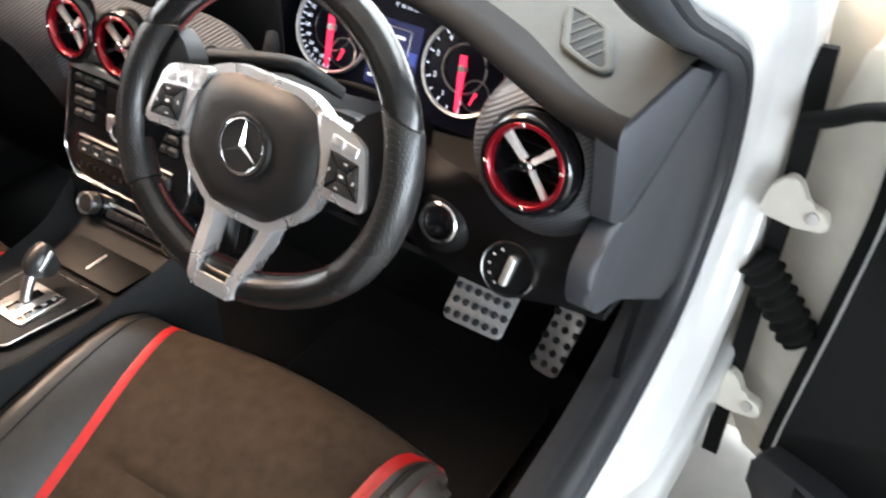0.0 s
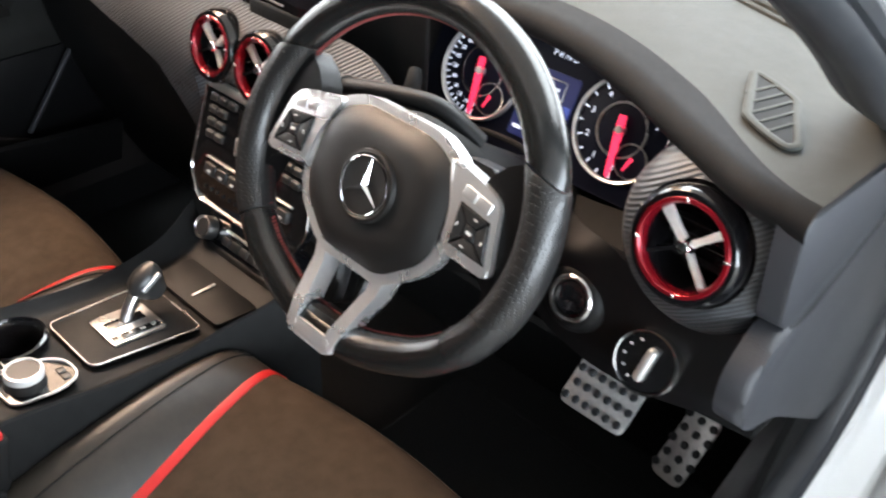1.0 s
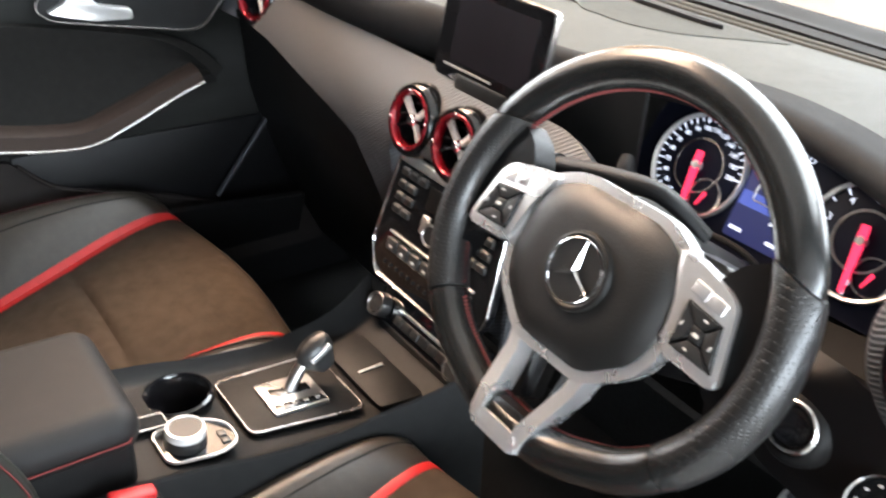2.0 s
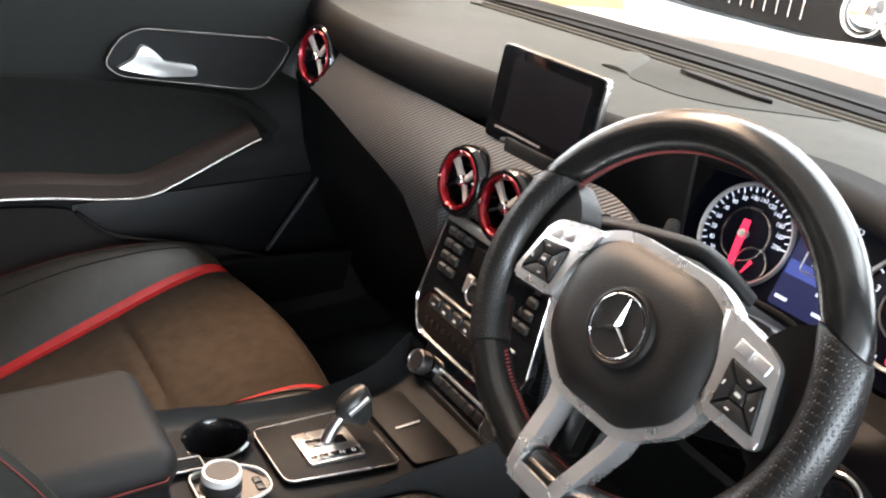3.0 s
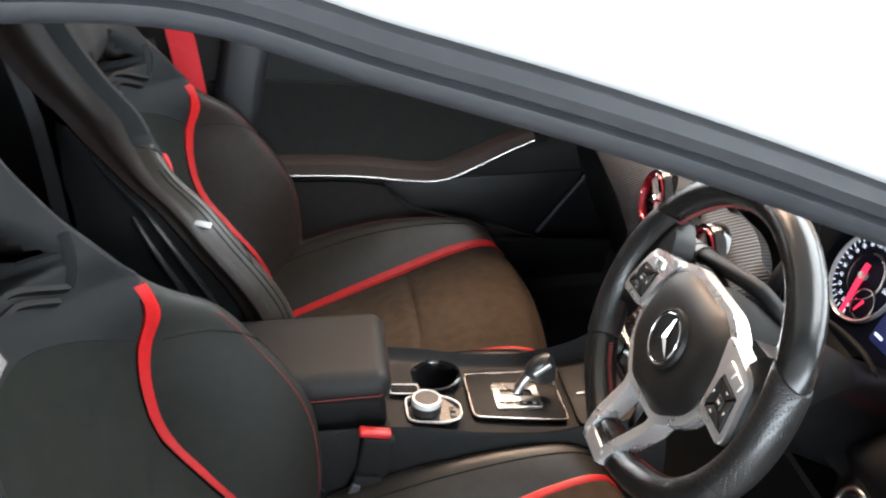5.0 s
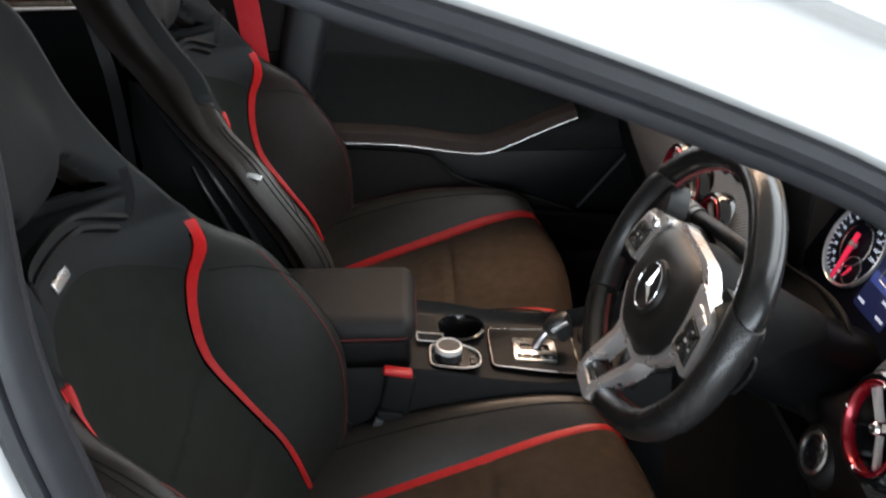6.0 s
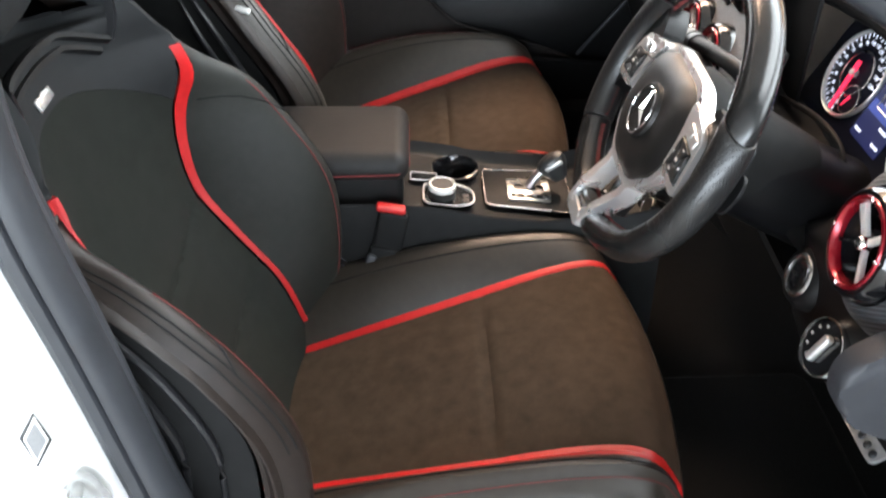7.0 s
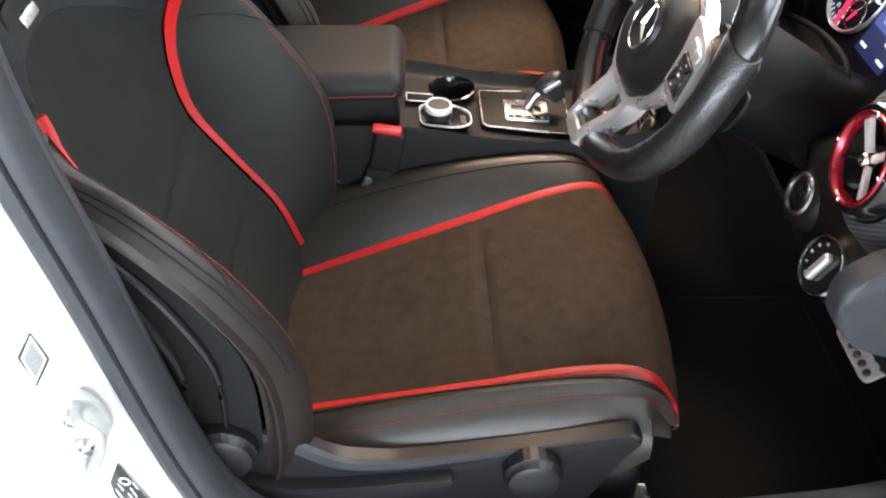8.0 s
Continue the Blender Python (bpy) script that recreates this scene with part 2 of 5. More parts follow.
def smooth_table(x, xs, ys):
    """Through the values with flat-ended smooth steps."""
    for i in range(len(xs) - 1):
        if x <= xs[i + 1]:
            t = max(0.0, (x - xs[i]) / (xs[i + 1] - xs[i]))
            h = xs[i + 1] - xs[i]
            m0 = (ys[i + 1] - ys[max(i - 1, 0)]) / (xs[i + 1] - xs[max(i - 1, 0)])
            m1 = (ys[min(i + 2, len(xs) - 1)] - ys[i]) / (xs[min(i + 2, len(xs) - 1)] - xs[i])
            return (2 * t**3 - 3 * t**2 + 1) * ys[i] + (t**3 - 2 * t**2 + t) * h * m0 + (3 * t**2 - 2 * t**3) * ys[i + 1] + (t**3 - t**2) * h * m1
    return ys[-1]


def grid(f, nu, nv, bm=None, skirt=0.0, closed_u=False, holes=(), flat=False, out=(0, .2, 1)):
    """A sheet f(u, v), u and v from 0 to 1; skirt: how far its rim is turned in, away from the side named by out."""
    bm = bm or bmesh.new()
    vs = [[bm.verts.new(f(i / nu, j / nv)) for j in range(nv + 1)] for i in range(nu if closed_u else nu + 1)]
    faces = []
    for i in range(nu):
        for j in range(nv):
            a, b = vs[i], vs[(i + 1) % len(vs)]
            c = (a[j].co + b[j + 1].co) / 2
            if any((c.x - x) ** 2 + ((c.y if flat else c.z) - z) ** 2 < r * r for x, z, r in holes):
                continue
            faces.append(bm.faces.new((a[j], b[j], b[j + 1], a[j + 1])))
    if holes:
        bmesh.ops.delete(bm, geom=[v for v in bm.verts if not v.link_faces], context="VERTS")
    if skirt:
        bm.normal_update()
        rim = [e for e in bm.edges if e.is_boundary and not any((v.co.x - x) ** 2 + ((v.co.y if flat else v.co.z) - z) ** 2 < (r + .012) ** 2 for x, z, r in holes for v in e.verts)]
        ways = {v: v.normal.copy() for e in rim for v in e.verts}
        made = bmesh.ops.extrude_edge_only(bm, edges=rim)["geom"]
        new_v = [g for g in made if isinstance(g, bmesh.types.BMVert)]
        old = {tuple(v.co): w for v, w in ways.items()}
        lean = sum(w.dot(Vector(out)) for w in old.values())
        for v in new_v:
            v.co -= old[tuple(v.co)] * (skirt if lean >= 0 else -skirt)
    return bm


def sweep(path, section, closed=False, up=(0, 0, 1), scale=None, bm=None, caps=True):
    """A section (list of (side, up)) along a path; scale(i / n) shrinks or swells it."""
    bm = bm or bmesh.new()
    path = [Vector(p) for p in path]
    n = len(path)
    rings = []
    up = Vector(up)
    for i, p in enumerate(path):
        a = path[i - 1] if (i or closed) else p
        b = path[(i + 1) % n] if (i < n - 1 or closed) else p
        way = (b - a).normalized()
        side = way.cross(up)
        side = side.normalized() if side.length > 1e-6 else Vector((1, 0, 0))
        top = side.cross(way)
        k = scale(i / max(1, n - 1)) if scale else 1
        rings.append([bm.verts.new(p + side * s * k + top * h * k) for s, h in section])
    m = len(section)
    for i in range(n if closed else n - 1):
        a, b = rings[i], rings[(i + 1) % n]
        for j in range(m):
            bm.faces.new((a[j], a[(j + 1) % m], b[(j + 1) % m], b[j]))
    if caps and not closed:
        bm.faces.new(rings[0][::-1])
        bm.faces.new(rings[-1])
    return bm


def circle(r, n=12, squash=1.0):
    return [(r * math.cos(2 * math.pi * k / n), squash * r * math.sin(2 * math.pi * k / n)) for k in range(n)]


def lathe(profile, n=32, m=None, bm=None):
    """A turned body round z from (radius, height) pairs, first and last closed if their radius is 0."""
    bm = bm or bmesh.new()
    m = m or Matrix()
    rings = []
    for r, h in profile:
        if r < 1e-6:
            rings.append([bm.verts.new(m @ Vector((0, 0, h)))])
        else:
            rings.append([bm.verts.new(m @ Vector((r * math.cos(2 * math.pi * k / n), r * math.sin(2 * math.pi * k / n), h))) for k in range(n)])
    for a, b in zip(rings, rings[1:]):
        for k in range(n):
            j = (k + 1) % n
            if len(a) == 1 and len(b) == 1:
                continue
            if len(a) == 1:
                bm.faces.new((a[0], b[j], b[k]))
            elif len(b) == 1:
                bm.faces.new((a[k], a[j], b[0]))
            else:
                bm.faces.new((a[k], a[j], b[j], b[k]))
    return bm


def rbox(sx, sy, sz, bevel=0.004, m=None, segments=3, bm=None):
    """A box with rounded edges, centred."""
    one = bmesh.new()
    bmesh.ops.create_cube(one, size=1)
    bmesh.ops.scale(one, vec=(sx, sy, sz), verts=one.verts)
    if bevel:
        bmesh.ops.bevel(one, geom=one.edges[:], offset=bevel, segments=segments, profile=0.5, affect="EDGES")
    if m:
        bmesh.ops.transform(one, matrix=m, verts=one.verts)
    if bm is None:
        return one
    return join(bm, one)


def join(bm, other):
    made = {v: bm.verts.new(v.co) for v in other.verts}
    for f in other.faces:
        bm.faces.new([made[v] for v in f.verts])
    other.free()
    return bm


def plate(outline, depth, m=None, bevel=0.0015, segments=2, bm=None):
    """A flat piece: outline in x, y, from z = 0 up to depth, with its upper rim rounded."""
    one = bmesh.new()
    low = [one.verts.new((x, y, 0)) for x, y in outline]
    high = [one.verts.new((x, y, depth)) for x, y in outline]
    n = len(outline)
    one.faces.new(low[::-1])
    top = one.faces.new(high)
    for k in range(n):
        one.faces.new((low[k], low[(k + 1) % n], high[(k + 1) % n], high[k]))
    if bevel:
        bmesh.ops.bevel(one, geom=list(top.edges), offset=bevel, segments=segments, profile=0.5, affect="EDGES", clamp_overlap=True)
    if m:
        bmesh.ops.transform(one, matrix=m, verts=one.verts)
    return join(bm, one) if bm else one


def rounded(pts, r, n=4):
    """The outline with its corners rounded by r."""
    out = []
    k = len(pts)
    for i in range(k):
        p = Vector(pts[i][:2])
        a, b = Vector(pts[i - 1][:2]) - p, Vector(pts[(i + 1) % k][:2]) - p
        q = min(r, a.length * 0.45, b.length * 0.45)
        s, e = p + a.normalized() * q, p + b.normalized() * q
        for j in range(n + 1):
            t = j / n
            v = s * (1 - t) ** 2 + p * 2 * t * (1 - t) + e * t * t
            out.append((v.x, v.y))
    return out


def frame_of(origin, x_way, z_way):
    """The pose with its z along z_way and its x near x_way."""
    z = Vector(z_way).normalized()
    x = (Vector(x_way) - z * z.dot(Vector(x_way))).normalized()
    y = z.cross(x)
    m = Matrix((x, y, z)).transposed().to_4x4()
    m.translation = origin
    return m


def outline_ring(outline, width, depth, m=None, bm=None):
    """A raised band along an outline."""
    c = Vector((sum(p[0] for p in outline) / len(outline), sum(p[1] for p in outline) / len(outline), 0))
    path = [Vector((x, y, 0)) for x, y in outline]
    sec = [(-width / 2, 0), (-width / 2, depth * 0.7), (-width / 4, depth), (width / 4, depth), (width / 2, depth * 0.7), (width / 2, 0)]
    one = sweep(path, sec, closed=True)
    if m:
        bmesh.ops.transform(one, matrix=m, verts=one.verts)
    return join(bm, one) if bm else one


def text_part(name, words, size, m, material, parent, label=""):
    """Raised print from the built-in font."""
    cu = bpy.data.curves.new(name, "FONT")
    cu.body, cu.size, cu.align_x, cu.align_y, cu.extrude = words, size, "CENTER", "CENTER", 0.0002
    cu.resolution_u = 3
    tmp = new(name + "_type", cu)
    me = bpy.data.meshes.new_from_object(tmp)
    bpy.data.objects.remove(tmp)
    me.name = name
    me.materials.clear()
    me.materials.append(material)
    ob = new(name, me)
    ob.matrix_basis = m
    hang(ob, parent)
    if label:
        ob["label"] = label
    return ob

# ---- garage ----
def slab(name, lo, hi, material, kind="structure", label="", category=""):
    c = [(a + b) / 2 for a, b in zip(lo, hi)]
    ob = part(name, rbox(*[b - a for a, b in zip(lo, hi)], bevel=0, m=Matrix.Translation(c)), material)
    return tagged(ob, label, category, kind=kind)


slab("ground", (-8, -8, GROUND - 0.2), (8, 9, GROUND), CONCRETE, label="pale concrete workshop floor", category="floor")
def wall_with_opening(name, axis, at_, lo, hi, o_lo, o_hi, z0, z1, paint=WALL_PAINT, label="grey painted workshop wall with a wide opening"):
    """A wall at x or y = at_ from lo to hi, with an opening from o_lo to o_hi and z0 to z1; four joined piers."""
    bm = bmesh.new()
    for a0, a1, b0, b1 in ((lo, o_lo, GROUND, CEIL), (o_hi, hi, GROUND, CEIL), (o_lo, o_hi, GROUND, z0), (o_lo, o_hi, z1, CEIL)):
        size, c = (a1 - a0, .2, b1 - b0), ((a0 + a1) / 2, at_, (b0 + b1) / 2)
        if size[2] < .01:
            continue
        if axis == "x":
            size, c = (.2, size[0], size[2]), (at_, c[0], c[2])
        rbox(*size, bevel=0, m=Matrix.Translation(c), bm=bm)
    return tagged(part(name, bm, paint), label, "wall", kind="structure")


wall_with_opening("wall_north", "y", 9.1, -8.2, 8.2, -5, 5, 0.3, 3.0)
wall_with_opening("wall_east", "x", 8.1, -8.2, 9.2, -6, 8, GROUND, 3.1)
# north opening and lamp are unseen, added to brighten bonnet and dash top
area_lamp("north_fill_light", 10, 2.7, 600, (0, 9.0, 1.65), (0, 0, 1.2), (0.86, 0.93, 1.0))
area_lamp("east_daylight", 14, 3.1, 1700, (8.0, 1.0, 1.5), (0, 1.0, 1.1), (0.80, 0.90, 1.0))
slab("wall_south", (-8, -8.2, GROUND), (8, -8, CEIL), WALL_PAINT, label="grey painted workshop wall", category="wall")
wall_with_opening("wall_west", "x", -4.6, -8.2, 9.2, -4.5, 3.0, 0.5, 2.9, TAN_WALL, "tan painted brick workshop wall with a wide window")
area_lamp("west_daylight", 7.5, 2.4, 360, (-4.48, -0.75, 1.7), (0, -0.75, 1.0), (0.95, 0.98, 1.0))
roofing = bmesh.new()
for (x0, x1), (y0, y1) in (((-8.2, 8.2), (-8.2, 1.5)), ((-8.2, 8.2), (6, 9.2)), ((-8.2, -3), (1.5, 6)), ((3, 8.2), (1.5, 6))):
    rbox(x1 - x0, y1 - y0, .2, 0, Matrix.Translation(((x0 + x1) / 2, (y0 + y1) / 2, CEIL + .1)), bm=roofing)
tagged(part("ceiling", roofing, WALL_PAINT), "grey workshop ceiling with a wide opening added for fill light", "ceiling", kind="structure")
# unseen lamp in the ceiling opening, added to brighten bonnet and dash top
area_lamp("roof_fill_light", 6, 4.5, 800, (0, 3.75, CEIL + .05), (0, 3.75, 0), (0.90, 0.97, 1.0))
LAMP_TUBE = glow("lit_panel", (1.0, 0.71, 0.51), 2.0)
for x, y, watts in ((-1.95, 0.05, 190), (-1.9, -3.6, 60), (-3.4, 0.9, 20), (-3.6, -2.2, 45)):
    lamp = thing("ceiling_light", "wide warm white light panel under the ceiling", "ceiling light", (x, y, CEIL - 0.06), group="ceiling lights")
    part("housing", rbox(1.0, 2.4, 0.06, 0.01, Matrix.Translation((x, y, CEIL - 0.035))), WALL_PAINT, lamp)
    part("diffuser", rbox(0.94, 2.3, 0.02, 0.006, Matrix.Translation((x, y, CEIL - 0.075))), LAMP_TUBE, lamp)
    area_lamp("tube_light", 0.94, 2.3, watts, (x, y, CEIL - 0.095), (x, y, 0), (1.0, 0.71, 0.51))

# ---- car body ----
HUB = Vector((0.36, 0.0, 0.80))
APERTURE = [(.60, -.55, 1.19), (.60, -.40, 1.188), (.62, -.285, 1.155), (.64, -.178, 1.123), (.65, -.062, 1.08), (.66, .049, 1.032),
            (.675, .15, .965), (.68, .236, .903), (.685, .35, .84), (.685, .47, .765), (.685, .52, .67), (.685, .52, .56), (.685, .445, .428),
            (.685, .30, .36), (.685, .146, .335), (.685, -.15, .315), (.685, -.36, .345), (.682, -.452, .442), (.68, -.505, .76), (.675, -.53, .93), (.65, -.535, 1.08), (.62, -.56, 1.165)]
loop = spline(APERTURE, 8, closed=True)
mid = Vector((.66, 0, .72))


def ring_sheet(sections, material, name, parent, label="", n=None):
    """A band round the door opening: each section is (outward along the opening's plane, out of the car)."""
    bm = bmesh.new()
    m = len(loop)
    rows = []
    for i, p in enumerate(loop):
        way = (loop[(i + 1) % m] - loop[i - 1]).normalized()
        out = way.cross(Vector((1, 0, 0))).normalized()
        if out.dot(p - mid) < 0:
            out = -out
        rows.append([bm.verts.new(p + out * a + Vector((1, 0, 0)) * b) for a, b in sections])
    for i in range(m):
        a, b = rows[i], rows[(i + 1) % m]
        for j in range(len(sections) - 1):
            bm.faces.new((a[j], b[j], b[j + 1], a[j + 1]))
    return part(name, bm, material, parent, label)


body = thing("car_body", "white hatchback body shell around an open front door", "car body", (0, -.6, GROUND), kind="structure")
ring_sheet([(.002, -.028), (-.003, -.014), (.0, .002), (.006, .008), (.012, .009), (.015, .005), (.017, .010), (.024, .013), (.031, .009), (.034, -.004), (.034, -.02)], RUBBER, "door_seal", body, "dark grey rubber door seal")
ring_sheet([(.032, -.014), (.034, .003), (.040, .010), (.055, .012), (.098, .018), (.106, .026), (.110, .046), (.116, .055), (.135, .060), (.175, .060), (.18, .045)], WHITE_PAINT, "door_frame", body, "glossy white painted door frame")
ring_sheet([(.003, -.020), (.001, -.030), (.006, -.045), (.03, -.07)], TRIM_GREY, "inner_trim", body, "dark grey plastic trim inside the door opening")

# ---- roof, floor, far side ----
slab("floor_pan", (-.70, -1.7, .14), (.70, .75, .18), CARPET, label="black carpeted car floor", category="car floor")
part("firewall", rbox(1.38, .04, .62, .01, pose(0, .62, .45, -25)), CARPET, body, "black carpet under the dashboard")
ROOF = [(-1.9, 1.02), (-1.5, 1.2), (-1.0, 1.26), (-.5, 1.25), (-.25, 1.2)]


def roof_point(u, v):
    y = -1.9 + 1.68 * v
    return Vector(((u * 2 - 1) * .60, y, smooth_table(y, [p[0] for p in ROOF], [p[1] for p in ROOF]) + .02 * (1 - (2 * u - 1) ** 2)))


part("roof", grid(roof_point, 10, 14, skirt=0.03, out=(0, 0, 1)), WHITE_PAINT, body)
part("headliner", grid(lambda u, v: roof_point(u, v) - Vector((0, 0, .035)), 10, 14), TRIM_GREY, body, "dark cloth headliner")

# ---- seats ----
def knurled(prof, m):
    """A turned knob with a fluted rim."""
    bm = lathe(prof, 72)
    r = max(p[0] for p in prof)
    for k, v in enumerate(bm.verts):
        d = math.hypot(v.co.x, v.co.y)
        if d > r * .9:
            f = 1 - .03 * (round(math.atan2(v.co.y, v.co.x) / (2 * math.pi) * 72) % 3 == 0)
            v.co.x, v.co.y = v.co.x * f, v.co.y * f
    bmesh.ops.transform(bm, matrix=m, verts=bm.verts)
    return bm


def seat(cx, near, dy=0.0):
    """A sports seat with integrated head restraint. near: -1 or 1, the side of its adjusters."""
    s = thing("front_seat", "black leather sports seat with red stripes and brown microfibre centre", "car seat", (cx, -.2, .18), group="front seats")
    D_V, D_A = [0, .08, .5, 1], [.205, .20, .165, .13]
    Y_V, Y_Y = [0, .06, .2, .5, 1], [.045, .02, -.04, -.19, -.43]
    Z_Z = [.40, .432, .435, .398, .335]
    W = .262
    slim = near > 0
    hide = BOLSTER_LEATHER if slim else CUSHION_LEATHER
    outer_hide = BACK_LEATHER

    def d_of(v, side=0):
        """Half the cushion's flat part; the outer stripe of the driver's seat runs closer in."""
        if slim and side > 0:
            return smooth_table(v, [0, .08, .22, .5, 1], [.196, .172, .160, .148, .126])
        if not slim and side < 0:
            return smooth_table(v, [0, .08, .5, 1], [.198, .190, .148, .104])
        return smooth_table(v, D_V, D_A)

    def wd(side):
        return .206 if slim and side > 0 else W

    def base(v):
        return smooth_table(v, Y_V, Y_Y) + dy, smooth_table(v, Y_V, Z_Z)

    def bolster(v):
        return smooth_table(v, [0, .15, .5, .8, 1], [.0, .022, .058, .066, .06])

    def top(a, v):
        """The cushion's upper skin at a metres from its middle line."""
        y, z = base(v)
        side = 1 if a > 0 else -1
        dd, W_ = d_of(v, side), wd(side)
        k = abs(a)
        y += .025 * math.cos(min(1, k / W) * math.pi / 2) * max(0, 1 - v / .25)
        if k <= dd:
            t = k / dd
            z += .010 * (1 - t**2)
            z -= .0015 * max(0, t - .95) / .05
            z -= .009 * math.exp(-((v - .435) / .010) ** 2) * (1 - t**6)
            return Vector((cx + a, y, z))
        q = (k - dd) / max(.001, W_ - dd)
        h = bolster(v) * (1.45 if not slim and side < 0 else .72 if slim and side > 0 else 1)
        if q <= 1:
            z += -.0015 * max(0, 1 - q / .1) + h * math.sin(min(1, q * 1.25) * math.pi / 2) - .012 * max(0, q - .75) / .25
            return Vector((cx + side * (dd + (W_ - dd) * q), y, z))
        q = k - W_
        tuck = .3 if v < .06 else 1
        out = .040 if slim and side > 0 else .030
        drop = smooth_table(v, [0, .05, .16, 1], [.012, .040, .090, .105])
        return Vector((cx + side * (W_ + out * math.sin(min(1, q * 1.2) * math.pi / 2) * tuck), y, z + h - .012 - drop * q ** 1.3))

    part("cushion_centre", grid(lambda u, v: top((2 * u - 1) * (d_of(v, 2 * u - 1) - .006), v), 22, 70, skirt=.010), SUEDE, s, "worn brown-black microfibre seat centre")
    for side in (-1, 1):
        part("cushion_stripe", grid(lambda u, v: top(side * (d_of(v, side) + (.021 - .007 * v if side == near else .011) * (u - .5)), v) + Vector((0, 0, .004 * math.sin(u * math.pi))), 4, 40, skirt=.008), RED_LEATHER, s, "bright red leather stripe")
        part("cushion_bolster", grid(lambda u, v: top(side * (d_of(v, side) + .004 + u * (wd(side) - d_of(v, side) - .004)), v), 14, 40, skirt=.004), CUSHION_LEATHER, s)
        part("cushion_side", grid(lambda u, v: top(side * (wd(side) + .0005 + u), v), 10, 40, skirt=.004, out=(side, 0, 0)), CUSHION_LEATHER, s, "smooth leather cushion flank")
        part("seam", sweep([top(side * (wd(side) - .001), j / 40) + Vector((side * .001, 0, .001)) for j in range(41)], circle(.0005, 6)), RED_THREAD, s, "red seam thread")
        part("seam", sweep([top(side * (d_of(v, side) + .55 * (wd(side) - d_of(v, side))), v) + Vector((0, 0, .0006)) for v in np.linspace(.02, .95, 40)], circle(.0010, 6)), MATTE_BLACK, s, "dark seam along the bolster")
    front = bmesh.new()
    grid(lambda u, v: top((2 * u - 1) * wd(2 * u - 1), 0) + Vector((0, .008 * math.sin(v * math.pi) - .03 * v * v, -.02 * v)), 24, 8, front, skirt=.006, out=(0, 1, 0))
    part("cushion_front", front, CUSHION_LEATHER, s)

    # back: z is the height; profiles of the middle line, the stripes and the bolster ridges
    FWD = Vector((0, math.cos(radians(23)), math.sin(radians(23))))
    ZS = [.30, .367, .449, .532, .60, .663, .722, .784, .85, .916, .987, 1.077, 1.13]
    Y0 = [-.415, -.438, -.478, -.522, -.556, -.584, -.606, -.622, -.640, -.655, -.668, -.684, -.70]
    YS = [-.395, -.419, -.448, -.503, -.544, -.554, -.548, -.527, -.548, -.595, -.634, -.662, -.685]
    ZB = [.30, .36, .42, .507, .57, .62, .69, .747, .79, .83, .87, .916, .987, 1.077, 1.13]
    YB = [-.41, -.385, -.367, -.360, -.366, -.385, -.428, -.468, -.516, -.543, -.563, -.597, -.636, -.664, -.69]
    ZW = [.30, .36, .45, .6, .70, .74, .78, .82, .87, .95, 1.03, 1.09, 1.13]
    WW = [.225, .245, .262, .265, .258, .246, .215, .185, .155, .143, .138, .122, .08]
    SS_Z, SS = [.30, .40, .55, .66, .74, .80], [.166, .168, .172, .176, .176, .168]

    def wid(z):
        return smooth_table(z, ZW, WW)

    def sd(z):
        return min(smooth_table(z, SS_Z, SS), wid(z) - .012)

    def back(a, z, lift=0.0):
        w, dd, k = wid(z), sd(z), abs(a)
        y0, ys, yb = smooth_table(z, ZS, Y0), smooth_table(z, ZS, YS), smooth_table(z, ZB, YB)
        if slim and a > 0:
            worn = smooth_table(z, [.68, .72, .75, .78, .82, .88, .95], [.004, .014, .030, .056, .058, .032, 0])
            ys, yb = ys - worn * .72, yb - worn
        if k <= dd:
            t = k / dd
            y = y0 + (ys - y0) * t**2.6
            if z < .79:
                y -= .0015 * max(0, t - .95) / .05
                for zz in (.455, .565):
                    y -= .008 * math.exp(-((z - zz - .03 * t * t) / .006) ** 2) * (1 - t**8)
        else:
            q = min(1, (k - dd) / max(.004, w - dd))
            y = ys + (yb - ys) * math.sin(min(1, q / .72) * math.pi / 2) - .026 * max(0, (q - .72) / .28) ** 2
            if z < .79:
                y -= .0015 * max(0, 1 - q / .08)
        return Vector((cx + a, y + dy, z)) + FWD * lift

    Z0, ZT = .30, 1.13
    span = lambda v, lo, hi: lo + (hi - lo) * v
    zc = lambda u: .812 - .075 * abs(2 * u - 1) ** 2.3

    def lim(z):
        """Half the width of the upper panel, which spreads over the shoulders."""
        return sd(z) - .006 if z < .80 else min(wid(z), sd(.80) - .006 + (wid(z) - sd(.80) + .006) * min(1, (z - .80) / .03))

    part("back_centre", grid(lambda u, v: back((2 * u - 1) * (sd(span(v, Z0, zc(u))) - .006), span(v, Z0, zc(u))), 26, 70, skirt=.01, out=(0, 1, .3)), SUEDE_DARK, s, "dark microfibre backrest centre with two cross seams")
    for side in (-1, 1):
        part("back_stripe", grid(lambda u, v: back(side * (sd(span(v, Z0, .805)) + smooth_table(v, [0, .55, .8, 1], [.004, .004, .005, .006] if slim and side == near else [.005, .005, .0065, .012]) * (u - .5)), span(v, Z0, .812), .004 * math.sin(u * math.pi) + .0015), 5, 50, skirt=.008, out=(0, 1, .3)), RED_LEATHER, s, "bright red leather stripe")

        def bolster_at(u, v):
            z = span(v, Z0, .832)
            a = sd(z) + .002 if z < .80 else lim(z) - .004
            return back(side * (a + u * max(0, wid(z) - a)), z)

